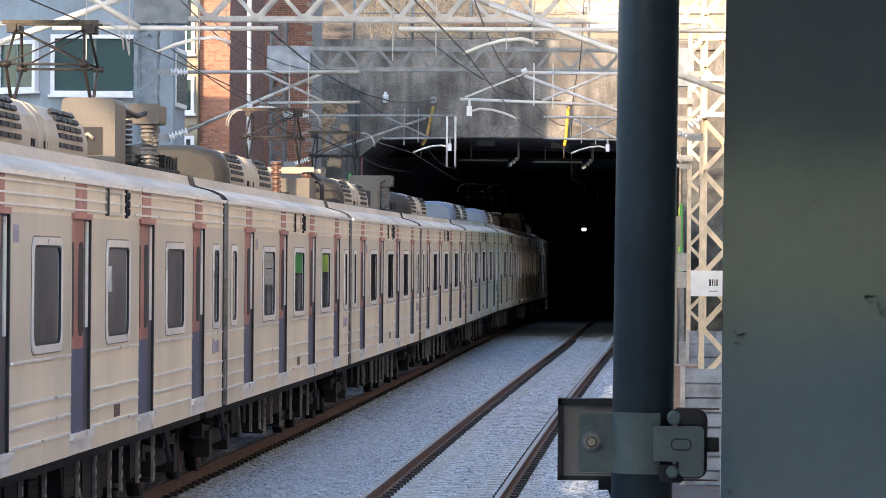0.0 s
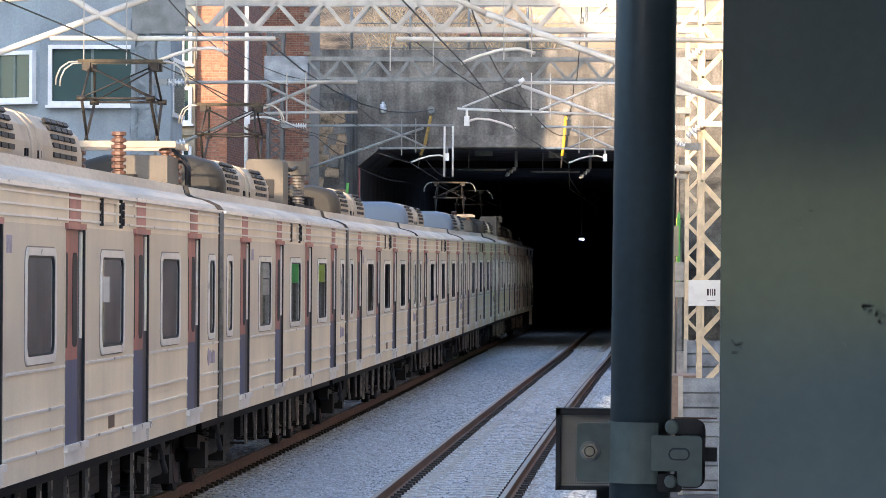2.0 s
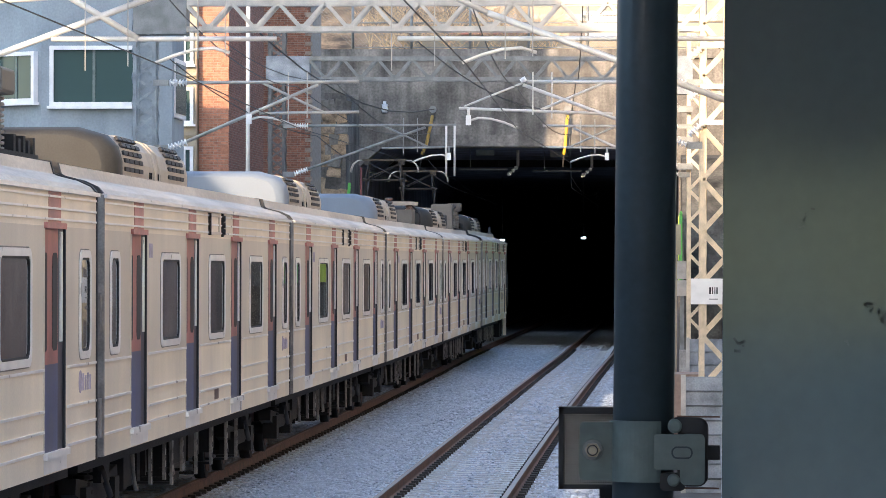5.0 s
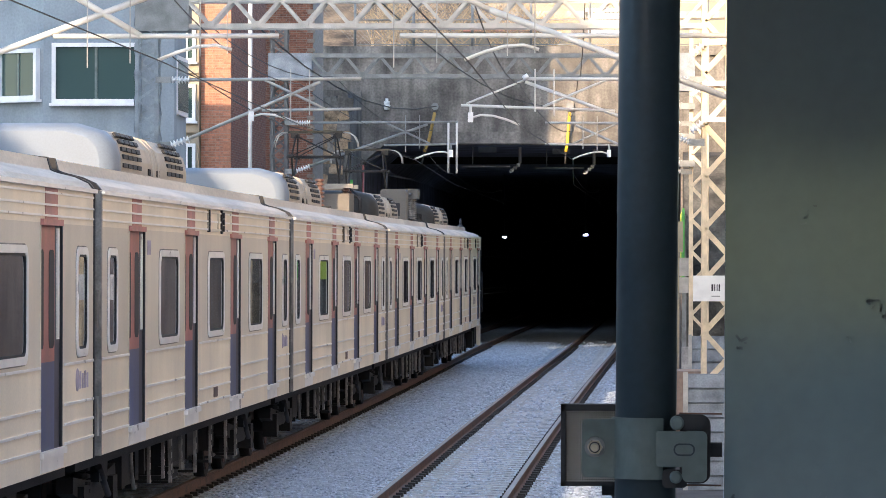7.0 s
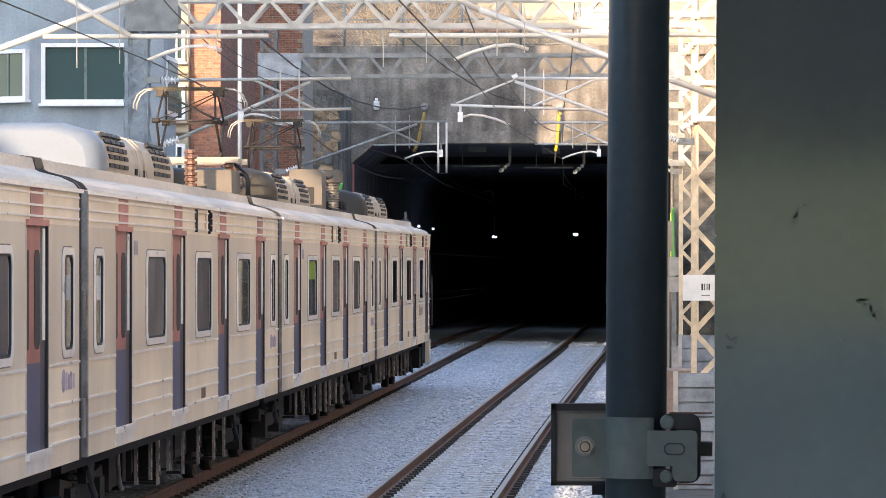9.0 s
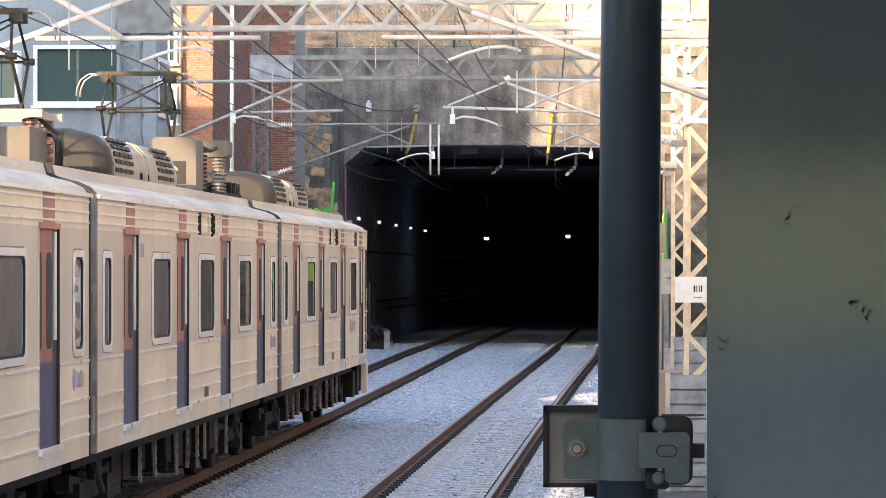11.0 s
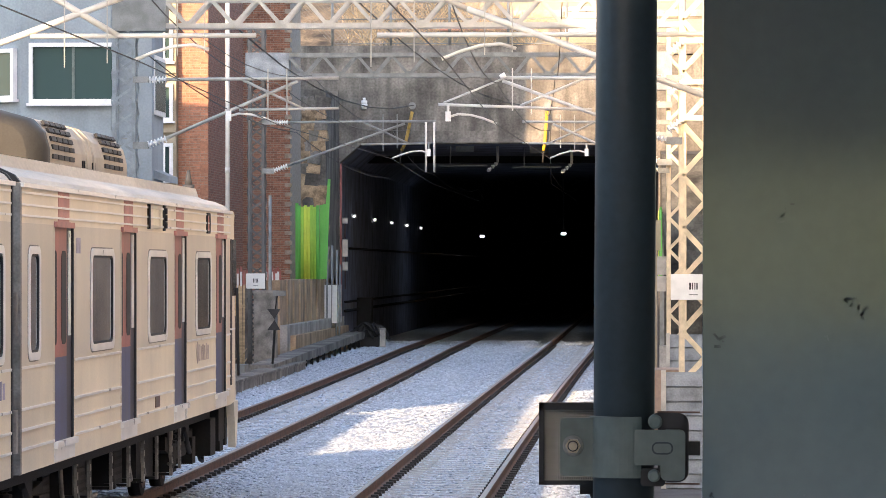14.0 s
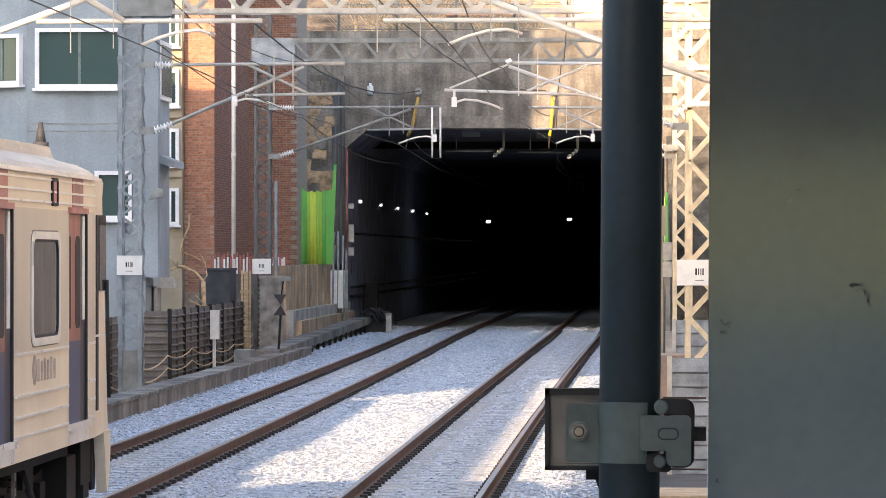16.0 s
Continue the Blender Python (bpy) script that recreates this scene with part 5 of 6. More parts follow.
def build_car(end=False, pale=False, power=False):
    """One car: its near end lies at y 0. A car with a cab has it at the far end."""
    lab = "stainless steel commuter train car with red and blue doors"
    if end:
        lab = "last stainless steel train car with a driver's cab"
    elif power:
        lab = "stainless steel train car with two raised pantographs on its roof"
    elif pale:
        lab = "stainless steel train car with a pale roof cooling unit"
    car = thing("train_car", lab, "train car", group="cars of the train")
    doors = list(DOORS)
    wins = list(WINS)
    last = LEN
    if end:
        doors[3] = 16.75
        wins = [WINS[0], WINS[1], WINS[2], (13.88, 15.45)]
        last = 17.86
    cuts = [0.17] + [e for d in doors for e in (d - 0.65, d + 0.65)] + [last]
    for a, b in zip(cuts[::2], cuts[1::2]):
        skin(car, "lower_sheet", a, b, 0.96, 1.84, None, STEEL)
        w = [x for x in wins if a < x[0] < b]
        skin(car, "upper_sheet", a, b, 1.84, 3.02, (w[0][0], w[0][1], 1.93, 2.78) if w else None, STEEL_UP, "same steel around the window, toned greyer for its reflection")
    for d in doors:
        part("door_sill", box(B(), HALF - 0.09, HALF, d - 0.65, d + 0.65, 0.96, 1.14), STEEL, car)
    part("letterboard", box(B(), HALF - 0.09, HALF, 0.17, last, 3.02, 3.34), STEEL, car)
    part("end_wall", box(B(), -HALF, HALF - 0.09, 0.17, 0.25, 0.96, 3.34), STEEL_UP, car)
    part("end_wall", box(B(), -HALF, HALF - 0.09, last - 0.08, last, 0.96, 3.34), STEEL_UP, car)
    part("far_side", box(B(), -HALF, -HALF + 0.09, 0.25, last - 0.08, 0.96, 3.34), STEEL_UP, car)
    part("floor", box(B(), -HALF + 0.09, HALF - 0.09, 0.25, last - 0.08, 0.96, 1.14), UNDER, car)
    part("roof", prism(B(), ROOFPROF, "y", 0.17, last), ROOF, car, "pale weathered roof sheet with a rounded shoulder")
    # Black cover added at the roof ends, in place of shade in the gap.
    part("roof_gap_shade", prism(B(), [(x * 1.006, z + 0.012) for x, z in ROOFPROF], "y", 0.09, 0.17), RUBBER, car)
    if not end:
        part("roof_gap_shade", prism(B(), [(x * 1.006, z + 0.012) for x, z in ROOFPROF], "y", last, last + 0.06), RUBBER, car)
    part("gutter", box(B(), HALF - 0.02, HALF + 0.04, 0.12, last, 3.31, 3.345), FRAME, car)
    part("end_trim", box(B(), HALF - 0.1, HALF + 0.012, 0.1, 0.17, 0.96, 3.34), BOXGREY, car, "grey trim at the car end")
    if not end:
        part("end_trim", box(B(), HALF - 0.1, HALF + 0.012, last, last + 0.06, 0.96, 3.34), RUBBER, car)
        for z0, z1 in ((1.15, 1.5), (2.1, 2.45)):
            part("end_hinge", box(B(), HALF - 0.06, HALF + 0.03, last + 0.06, last + 0.2, z0, z1), BOXGREY, car)
    # long ribs pressed into the side
    edges = [0.2] + [e for d in doors for e in (d - 0.7, d + 0.7)] + [last - 0.03]
    for z in (3.27, 3.17, 3.08):
        part("rib", box(B(), HALF, HALF + 0.012, 0.2, last - 0.03, z - 0.009, z + 0.009), FRAME, car)
    for z in (1.83, 1.49, 1.32, 1.16):
        for a, b in zip(edges[::2], edges[1::2]):
            part("rib", box(B(), HALF, HALF + 0.014, a, b, z - 0.011, z + 0.011), FRAME, car)
    # windows
    for a, b in wins:
        r = min(0.13, (b - a) * 0.2)
        w = part("window", ring(B(), rounded(a - 0.05, b + 0.05, 1.88, 2.83, r), rounded(a + 0.015, b - 0.015, 1.945, 2.765, r * 0.8), HALF - 0.03, HALF + 0.016), FRAME, car, "bright rounded metal window frame")
        part("seal", ring(B(), rounded(a + 0.01, b - 0.01, 1.94, 2.77, r * 0.8), rounded(a + 0.035, b - 0.035, 1.965, 2.745, r * 0.75), HALF - 0.004, HALF + 0.008), RUBBER, w)
        part("seam", ring(B(), rounded(a - 0.066, b + 0.066, 1.868, 2.842, r * 1.1), rounded(a - 0.049, b + 0.049, 1.881, 2.829, r), HALF - 0.002, HALF + 0.004), BOXGREY, w)
        part("pane", box(B(), HALF - 0.03, HALF - 0.002, a + 0.02, b - 0.02, 1.95, 2.76), CARGLASS, w)
    # doors
    for d in doors:
        dr = part("door", box(B(), HALF - 0.1, HALF - 0.02, d - 0.65, d + 0.28, 1.87, 3.02), RED, car, "sliding door red above and blue below")
        part("lower_leaf", box(B(), HALF - 0.1, HALF - 0.02, d - 0.65, d + 0.28, 1.14, 1.87), BLUE, dr)
        # Far leaf and jamb coloured dark for the shade in the door recess.
        part("far_leaf_upper", box(B(), HALF - 0.1, HALF - 0.024, d + 0.29, d + 0.6, 1.95, 3.02), DOORSHADE, dr, "far door leaf darkened as recess shade")
        part("far_leaf_lower", box(B(), HALF - 0.1, HALF - 0.024, d + 0.29, d + 0.6, 1.14, 1.95), DOORSHADE, dr)
        part("door_window", prism(B(), rounded(d - 0.5, d - 0.37, 1.98, 2.8, 0.05), "x", HALF - 0.021, HALF - 0.016), RUBBER, dr, "narrow dark door window")
        part("door_window", prism(B(), rounded(d - 0.06, d + 0.24, 1.98, 2.8, 0.08), "x", HALF - 0.021, HALF - 0.016), RUBBER, dr, "tall dark door window")
        part("guard_strip", box(B(), HALF - 0.024, HALF - 0.012, d + 0.4, d + 0.52, 2.05, 2.98), FRAME, dr)
        part("jamb", box(B(), HALF - 0.1, HALF - 0.003, d + 0.6, d + 0.65, 1.14, 3.02), RUBBER, dr)
        part("near_jamb", box(B(), HALF, HALF + 0.006, d - 0.69, d - 0.65, 1.14, 3.0), STEEL_UP, dr)
        part("header", box(B(), HALF, HALF + 0.03, d - 0.67, d + 0.48, 3.0, 3.05), FADED, dr, "faded red door hood")
        part("red_band", box(B(), HALF, HALF + 0.004, d - 0.42, d + 0.3, 3.05, 3.31), FADED, dr, "faded red band over the door")
        part("door_step", box(B(), HALF, HALF + 0.035, d - 0.68, d + 0.68, 1.09, 1.145), FRAME, dr, "bright metal door step")
        part("step_plate", box(B(), HALF, HALF + 0.005, d - 0.66, d + 0.66, 0.97, 1.09), FRAME, dr)
    # small marks on the side
    sd = part("side_display", ring(B(), [(9.1, 3.06), (10.2, 3.06), (10.2, 3.29), (9.1, 3.29)], [(9.16, 3.09), (10.14, 3.09), (10.14, 3.26), (9.16, 3.26)], HALF, HALF + 0.02), STEEL_UP, car)
    part("edge_strip", box(B(), HALF, HALF + 0.03, 9.1, 9.17, 3.05, 3.3), RUBBER, sd)
    for k in range(3):
        part("side_lamp", tube(B(), (HALF, 10.55, 3.1 + 0.075 * k), (HALF + 0.045, 10.55, 3.1 + 0.075 * k), 0.035, 8), RUBBER, sd)
    part("edge_strip", box(B(), HALF, HALF + 0.022, 10.5, 10.6, 3.04, 3.31), RUBBER, sd)
    part("side_plate", box(B(), HALF, HALF + 0.006, 9.8, 10.2, 1.19, 1.33), RAILTOP, car, "small brown plate")
    y0 = 13.75 if end else 18.2
    ink, s = (LOGOFADE, 1.25) if end else (LOGO, 1.0)
    em = part("emblem", tube(B(), (HALF, y0 + 0.28, 1.68), (HALF + 0.005, y0 + 0.28, 1.68), 0.1 * s, 16), ink, car, "faded emblem of plain shapes")
    for k in range(6 if end else 4):
        h = 0.075 * s
        part("emblem_bar", box(B(), HALF, HALF + 0.005, y0 + 0.28 + (0.14 + 0.15 * k) * s, y0 + 0.28 + (0.23 + 0.15 * k) * s, 1.675 - h, 1.675 + h - 0.02 * (k % 2)), ink, em)
    for d in doors[:1]:
        part("notice", box(B(), HALF, HALF + 0.004, d + 0.78, d + 1.05, 2.78, 2.92), LOGO, car)
    roof_hood(car, pale)
    if power:
        power_gear(car)
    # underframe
    part("underframe", box(B(), -1.3, 1.3, 0.3, last, 0.8, 0.96), UNDER, car, "near-black underframe")
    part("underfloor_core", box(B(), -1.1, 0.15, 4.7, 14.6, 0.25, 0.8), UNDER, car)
    rr = random.Random(5 + 3 * end + 7 * power)
    y = 5.0
    while y < 14.3:
        w = rr.uniform(0.5, 1.5)
        xa, xb, zb = rr.uniform(0.0, 0.4), rr.uniform(0.85, 1.16), rr.uniform(0.26, 0.42)
        m = rr.choice((UNDER, UNDER, UNDER, UNDERGREY))
        b = part("equipment_box", box(B(), xa, xb, y, y + w, zb, 0.8), m, car)
        part("flange", box(B(), xa, xb + 0.03, y - 0.03, y + 0.03, zb - 0.02, 0.8), UNDERGREY if rr.random() < 0.5 else UNDER, b)
        for k in range(rr.choice((0, 2, 4))):
            part("louvre", box(B(), xb, xb + 0.012, y + 0.1, y + w - 0.1, zb + 0.06 + 0.08 * k, zb + 0.1 + 0.08 * k), UNDERGREY, b)
        if rr.random() < 0.9:
            zs = rr.uniform(0.28, 0.42)
            st = part("hanger", box(B(), 1.24, 1.27, y + w + 0.02, y + w + 0.12, zs, 0.82), BOXGREY, car)
            part("hanger_foot", box(B(), 1.0, 1.24, y + w + 0.03, y + w + 0.11, zs, zs + 0.03), UNDER, st)
            for k in range(3):
                part("strap_hole", box(B(), 1.27, 1.274, y + w + 0.045, y + w + 0.095, zs + 0.08 + 0.13 * k, zs + 0.14 + 0.13 * k), RUBBER, st)
        if rr.random() < 0.6:
            part("pipe", bent(B(), [(1.2, y + 0.1, 0.8), (1.21, y + 0.12, 0.55), (1.21, y + 0.3, 0.4), (1.15, y + w * 0.8, 0.38)], 0.022, 6), BOXGREY if rr.random() < 0.5 else UNDERGREY, car)
        y += w + rr.uniform(0.15, 0.4)
    for c in (2.85, 16.85 if not end else 15.9):
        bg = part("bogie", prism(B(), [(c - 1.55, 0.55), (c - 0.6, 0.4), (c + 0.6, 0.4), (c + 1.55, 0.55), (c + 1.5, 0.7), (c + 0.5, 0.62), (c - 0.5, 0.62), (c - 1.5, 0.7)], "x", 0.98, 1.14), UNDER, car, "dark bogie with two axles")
        for s in (-1.05, 1.05):
            for x in (-0.82, 0.68):
                wh = part("wheel", tube(B(), (x, c + s, 0.43), (x + 0.14, c + s, 0.43), 0.43, 28), UNDER, bg)
            part("wheel_rim", tube(B(), (0.82, c + s, 0.43), (0.83, c + s, 0.43), 0.34, 24), RUST, bg)
            part("axle", tube(B(), (-1.1, c + s, 0.43), (1.1, c + s, 0.43), 0.09, 10), UNDER, bg)
            part("axle_box", box(B(), 1.0, 1.2, c + s - 0.17, c + s + 0.17, 0.28, 0.6), UNDER, bg)
            part("spring", coil(B(), 1.08, c + s * 0.6, 0.5, 0.78, 0.1, 4), UNDER, bg)
        part("bolster", box(B(), -1.0, 1.22, c - 0.3, c + 0.3, 0.6, 0.8), UNDER, bg)
        part("damper", tube(B(), (1.22, c - 0.35, 0.75), (1.22, c + 0.35, 0.45), 0.035, 8), UNDERGREY, bg)
    if end:
        cab_end(car, last)
    part("gangway", box(B(), -0.62, 0.62, -0.2, 0.17, 1.1, 3.2), RUBBER, car, "black folded gangway")
    return car


def cab_end(car, y0):
    """Sloping cab front with its side windows, skirt, coupler and roof horn."""
    prof = [(y0, 0.96), (y0, 3.34), (y0 + 0.5, 3.34), (y0 + 0.62, 3.3), (y0 + 0.86, 2.98), (y0 + 1.06, 2.5), (y0 + 1.25, 1.9), (y0 + 1.48, 1.3), (y0 + 1.56, 0.96)]
    bm = prism(B(), prof, "x", -1.55, 1.55)
    for v in bm.verts:
        if v.co.y > y0 + 0.7:
            v.co.x *= 0.965 if v.co.y < y0 + 1.2 else 0.95
    cab = part("cab", bm, STEEL, car, "sloping cream cab front")
    roof = prism(B(), ROOFPROF, "y", y0, y0 + 0.75)
    for v in roof.verts:
        if v.co.y > y0 + 0.5:
            k = max(0.0, v.co.z - 3.34)
            v.co.z = 3.34 + k * 0.5
            v.co.y -= k * 0.4
            v.co.x *= 0.96
    part("cab_roof", roof, ROOF, cab)
    part("cab_window", prism(B(), rounded(y0 + 0.3, y0 + 0.78, 2.3, 3.0, 0.06), "x", 1.53, 1.557), CARGLASS, cab, "dark cab side window")
    part("grab_recess", box(B(), 1.53, 1.556, y0 + 0.1, y0 + 0.24, 1.2, 3.0), RUBBER, cab, "dark grab rail recess")
    part("grab_rail", tube(B(), (1.58, y0 + 0.8, 1.3), (1.57, y0 + 0.72, 2.4), 0.018, 6), RUBBER, cab)
    part("front_window", box(B(), -1.1, 1.1, y0 + 0.9, y0 + 1.1, 2.0, 2.9), CARGLASS, cab)
    part("skirt", prism(B(), [(y0 + 1.05, 0.97), (y0 + 1.56, 0.97), (y0 + 1.54, 0.75), (y0 + 1.46, 0.52), (y0 + 1.36, 0.4), (y0 + 1.28, 0.38), (y0 + 1.2, 0.55), (y0 + 1.12, 0.78)], "x", 1.4, 1.5), STEEL, cab, "cream corner skirt")
    part("skirt", prism(B(), [(y0 + 0.95, 0.97), (y0 + 1.56, 0.97), (y0 + 1.53, 0.7), (y0 + 1.4, 0.46), (y0 + 1.26, 0.38), (y0 + 1.1, 0.46), (y0 + 1.0, 0.75)], "x", -1.5, -1.3), STEEL, cab)
    part("buffer_beam", box(B(), -1.28, 1.38, y0 + 0.3, y0 + 1.2, 0.5, 0.95), UNDER, cab)
    part("end_gear", box(B(), 0.9, 1.36, y0 - 0.5, y0 + 0.1, 0.35, 0.8), UNDER, cab)
    part("step_box", box(B(), 1.1, 1.37, y0 + 0.55, y0 + 0.95, 0.36, 0.52), UNDER, cab)
    part("step_box", box(B(), 1.15, 1.39, y0 + 1.0, y0 + 1.24, 0.42, 0.96), UNDER, cab)
    part("rib", box(B(), 1.55, 1.56, y0 + 0.02, y0 + 0.6, 1.88, 1.9), FRAME, cab)
    bm = B()
    tube(bm, (1.0, y0 + 0.36, 3.6), (1.0, y0 + 0.36, 3.68), 0.075, 12)
    tube(bm, (1.0, y0 + 0.36, 3.68), (1.0, y0 + 0.36, 3.86), 0.05, 12, 0.02)
    part("roof_horn", bm, SHEDGREY, car, "small grey cone on the roof end")
    
    part("side_marker", ring(B(), rounded(15.0, 15.35, 3.05, 3.29, 0.05), rounded(15.06, 15.29, 3.08, 3.26, 0.03), HALF, HALF + 0.02), RUBBER, car, "dark framed side lamp")
    part("marker_lens", box(B(), HALF, HALF + 0.01, 15.06, 15.29, 3.08, 3.26), FADED, car)
    for x in (1.05, 0.8):
        pts = [(x, y0 + 0.6, 0.75), (x + 0.02, y0 + 0.62, 0.45), (x + 0.05, y0 + 0.75, 0.25), (x + 0.06, y0 + 0.95, 0.22), (x + 0.05, y0 + 1.05, 0.42), (x, y0 + 1.0, 0.62)]
        part("air_hose", bent(B(), pts, 0.025), RUBBER, cab)


tail = build_car(end=True)
power = build_car(power=True)
pale = build_car(pale=True)
plain = build_car()
still = pose(0, 0, 0)
# order from the cab end backwards
cars = [tail, power, pale, copy_thing(pale, still), plain, copy_thing(power, still), copy_thing(plain, still),
        copy_thing(power, still), copy_thing(plain, still), copy_thing(plain, still)]

# far end of the train along the line, time by time
RUN = ((0.0, 188.1), (1.5, 173.1), (3.5, 152.6), (7.0, 117.2), (9.0, 97.1), (12.5, 65.65), (14.0, 54.05), (14.5, 50.5), (16.0, 40.65))


def car_pose(y):
    bear, rise = ease(y, BEAR_L), ease(y, RISE)
    turn = math.degrees(math.atan2(ease(y + LEN, BEAR_L) - bear, LEN))
    slope = math.degrees(math.atan2(ease(y + LEN, RISE) - rise, LEN))
    return pose(LT + 0.02 + bear, y, rise, slope, 0, -turn)


def motions():
    for k, car in enumerate(cars):
        walk(car, [(t, car_pose(y - PITCH * (k + 1))) for t, y in RUN])

# ---- on the platform: pole, bracket, panel ----
LEAN = 0.45
pl = thing("platform_pole", "dark teal round steel pole standing on the platform", "pole", pose(-0.0298, 5.1, 1.12, 0, LEAN, 0))
part("shaft", tube(B(), (0, 0, 0), (0, 0, 3.48), 0.0367, 40), POLE, pl)
part("foot_flange", tube(B(), (0, 0, 0), (0, 0, 0.015), 0.09, 24), POLE, pl)

Z0 = 2.435          # middle of the clamp
cl = thing("pole_clamp", "grey-green steel clamp bolted round the pole", "clamp", pose(-0.0195, 5.1, Z0, 0, LEAN, 0))
def plate(name, x0, x1, z0, z1, r, y0, y1, material, label=""):
    """A flat sheet with rounded corners, upright and facing -y."""
    pts = rounded(x0, x1, z0, z1, r, 4)
    bm = B()
    lo = [bm.verts.new((x, y0, z)) for x, z in pts]
    hi = [bm.verts.new((x, y1, z)) for x, z in pts]
    for k in range(len(pts)):
        j = (k + 1) % len(pts)
        bm.faces.new((lo[k], lo[j], hi[j], hi[k]))
    bm.faces.new(lo)
    bm.faces.new(hi[::-1])
    return part(name, bm, material, cl, label)


plate("tab", -0.0765, -0.026, -0.0355, 0.0345, 0.006, -0.021, -0.015, BRACKET, "flat tab with rounded corners")
# sheet bent round the front of the pole
bm = B()
arc = [radians(196 + 104 * k / 14) for k in range(15)]
inner = [(0.0375 * math.cos(a), 0.0375 * math.sin(a)) for a in arc]
outer = [(0.0425 * math.cos(a), 0.0425 * math.sin(a)) for a in arc]
prism(bm, inner + outer[::-1], "z", -0.0365, 0.0365)
part("wrap", bm, BRACKET, cl, "sheet curved round the pole")
plate("tongue", 0.013, 0.072, -0.0205, 0.0215, 0.003, -0.046, -0.04, BRACKET)
plate("tongue_end", 0.044, 0.0735, -0.0385, 0.0225, 0.007, -0.0475, -0.0455, BRACKET)
slot = part("slot_rim", ring(B(), rounded(0.0, 0.0255, -0.0075, 0.0075, 0.007, 5), rounded(0.002, 0.0235, -0.0055, 0.0055, 0.005, 5), 0, 0.0012), POLE, cl)
slot.matrix_basis = pose(0.0335, -0.0475, 0.0, 0, 0, -90)
plate("jaw", 0.041, 0.0775, -0.0405, 0.0415, 0.012, -0.0395, -0.02, MESHBLACK, "dark rolled clamp jaw")
plate("jaw_hood", 0.034, 0.072, 0.024, 0.042, 0.006, -0.0465, -0.0396, MESHBLACK)
# Black plate drawn as shade at the jaw's lower corner.
plate("jaw_shade", 0.0205, 0.05, -0.046, -0.0245, 0.005, -0.0385, -0.025, MESHBLACK)
for x, z, r in ((0.0375, 0.0315, 0.0085), (0.0365, -0.033, 0.0075)):
    part("jaw_lip", turned(B(), (x, -0.05, z), (x, -0.02, z), [(0, r * 0.7), (0.06, r), (1, r)], 20), BRACKET, cl)
for z in (0.0425, -0.043):
    part("red_edge", box(B(), 0.04, 0.091, -0.03, -0.026, z - 0.001, z + 0.001), RUST, cl)
part("tie_rod", box(B(), 0.075, 0.0915, -0.03, 0.0, -0.009, 0.0075), RUBBER, cl)
bo = part("bolt", tube(B(), (-0.0605, -0.034, 0.001), (-0.0605, -0.0235, 0.001), 0.0092, 6, 0.0097, flat=True), BOLT, cl, "worn brassy hexagon bolt")
part("washer", tube(B(), (-0.0605, -0.024, 0.001), (-0.0605, -0.0205, 0.001), 0.0118, 24, 0.0125, flat=True), GALVGREY, bo)
# Black disc painted in as a shade ring round the bolt tip.
part("bolt_tip_shade", tube(B(), (-0.0605, -0.0345, 0.001), (-0.0605, -0.0335, 0.001), 0.0066, 16, flat=True), RUBBER, bo)
part("bolt_tip", tube(B(), (-0.0605, -0.041, 0.001), (-0.0605, -0.034, 0.001), 0.0046, 16, 0.0054, flat=True), BOLT, bo)
for k in range(5):
    z = -0.02 + 0.0085 * k
    for dx in (0.0, 0.0045):
        part("stamped_mark", box(B(), -0.003 + dx, -0.001 + dx, -0.0432, -0.0415, z, z + 0.006 - 0.001 * (k % 2)), BRACKET, cl)

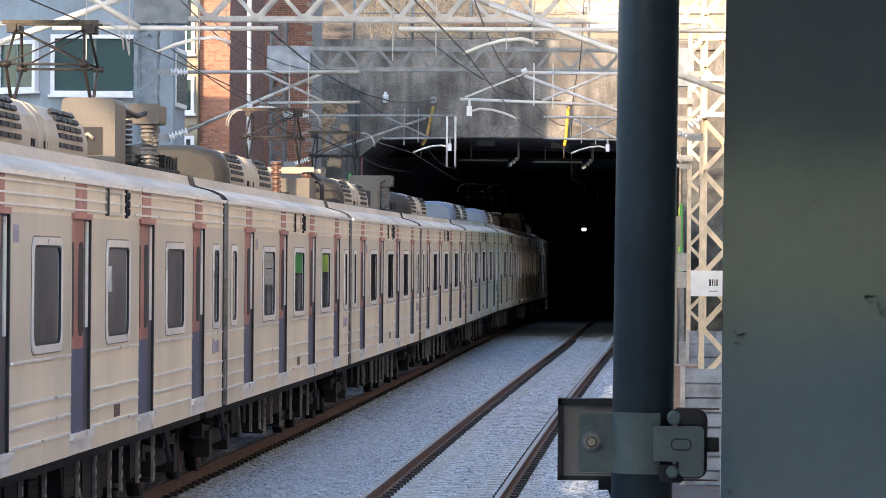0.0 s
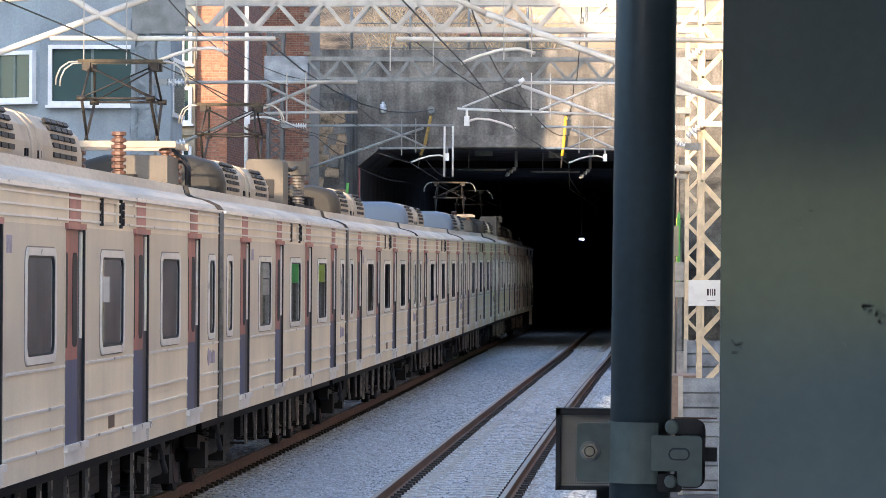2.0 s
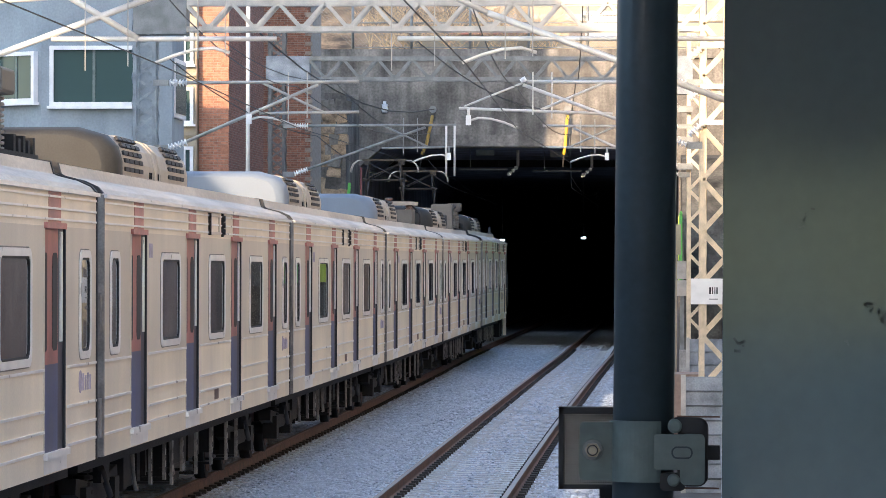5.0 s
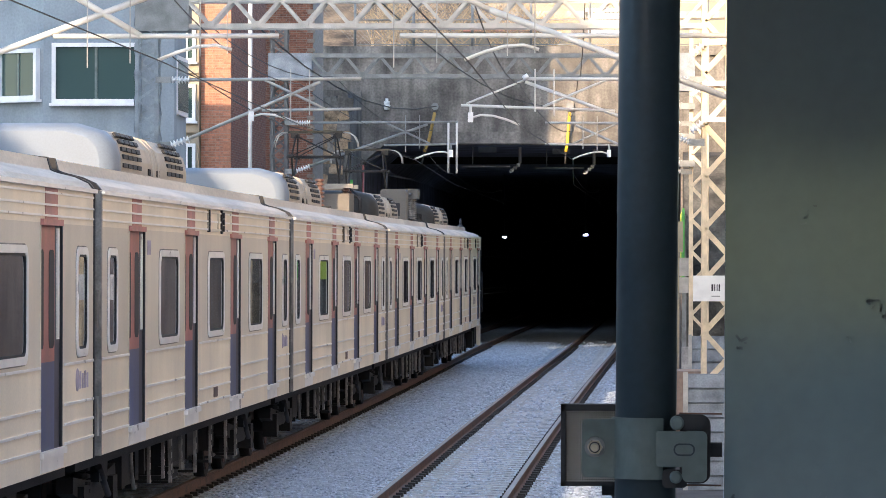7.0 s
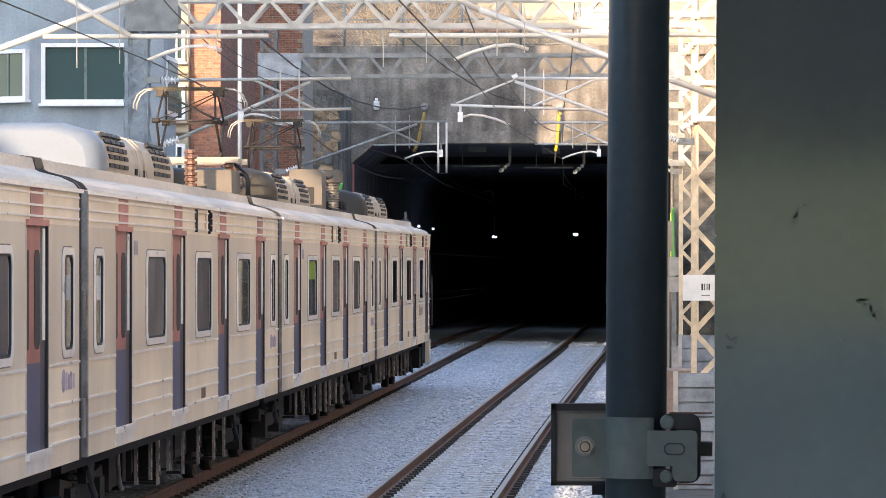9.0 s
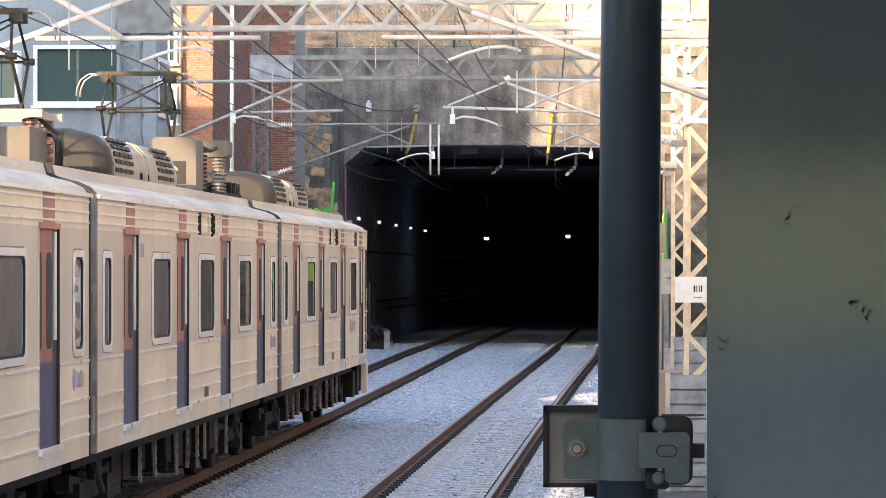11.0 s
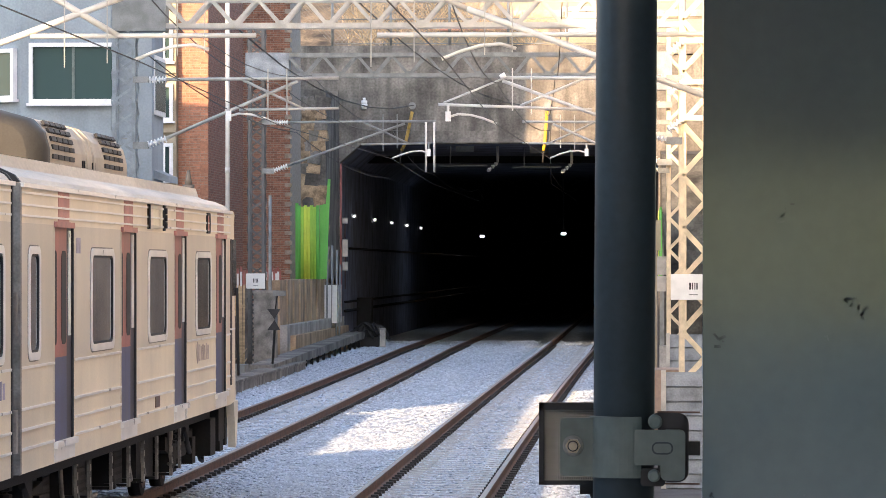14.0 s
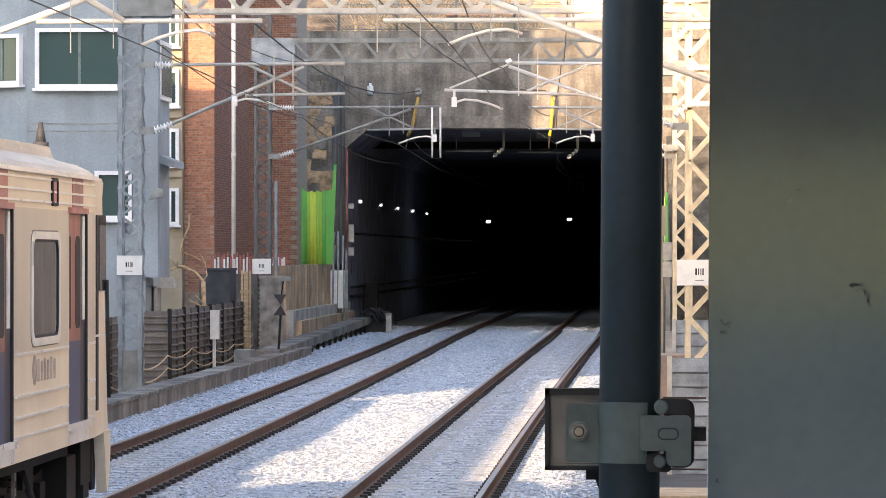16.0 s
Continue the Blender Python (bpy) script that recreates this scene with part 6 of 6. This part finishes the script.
gr = thing("mesh_box", "black box with a fine grey mesh fixed behind the pole", "box", pose(-0.1235, 5.19, Z0 - 0.001))
W, H = 0.085, 0.1
part("back_plate", box(B(), 0, W, 0.006, 0.03, -H / 2, H / 2), MESHBLACK, gr)
for a, b, c, d in ((0, W, -H / 2, -H / 2 + 0.005), (0, W, H / 2 - 0.008, H / 2), (0, 0.006, -H / 2, H / 2), (W - 0.006, W, -H / 2, H / 2)):
    part("rim", box(B(), a, b, -0.004, 0.0065, c, d), MESHBLACK, gr)
for k in range(26):
    x = 0.008 + k * 0.0028
    part("mesh_wire", box(B(), x, x + 0.0012, 0.002, 0.0035, -H / 2 + 0.004, H / 2 - 0.007), GALV, gr)
for k in range(31):
    z = -H / 2 + 0.006 + k * 0.0028
    part("mesh_wire", box(B(), 0.005, W - 0.005, 0.0034, 0.0048, z, z + 0.0012), GALV, gr)
part("hanger", bent(B(), [(0.06, 0.015, -H / 2), (0.065, 0.015, -H / 2 - 0.01), (0.072, 0.015, -H / 2 - 0.03), (0.085, 0.015, -H / 2 - 0.034)], 0.004, 8), MESHBLACK, gr)
part("hanger_plate", box(B(), 0.05, 0.066, 0.01, 0.02, -H / 2 - 0.012, -H / 2), MESHBLACK, gr)
part("strut", box(B(), W, W + 0.06, 0.0, 0.02, -0.01, 0.01), MESHBLACK, gr)

pn = thing("metal_panel", "tall olive-grey painted metal panel with small scuffs", "panel", pose(0.0715, 5.15, 1.12, 0, LEAN * 0.6, 0))
part("sheet", box(B(), 0, 1.6, 0, 0.04, 0, 3.48), PANEL, pn)
part("edge", box(B(), -0.002, 0.0, -0.001, 0.041, 0.0, 3.48), PANEL, pn)
rs = random.Random(2)
for x, z, n in ((0.0915, 1.591, 3), (0.1, 1.6, 2), (0.018, 1.44, 4), (0.175, 1.486, 5), (0.19, 1.478, 5), (0.152, 1.45, 2), (0.005, 1.26, 2), (0.12, 1.25, 2)):
    for k in range(n):
        part("scuff", obox(B(), pose(x + rs.uniform(-0.006, 0.006), -0.0002, z + rs.uniform(-0.008, 0.008), 0, rs.uniform(0, 180), 0), rs.uniform(0.0012, 0.0035), 0.0012, rs.uniform(0.003, 0.01)), SCUFF, pn)


motions()
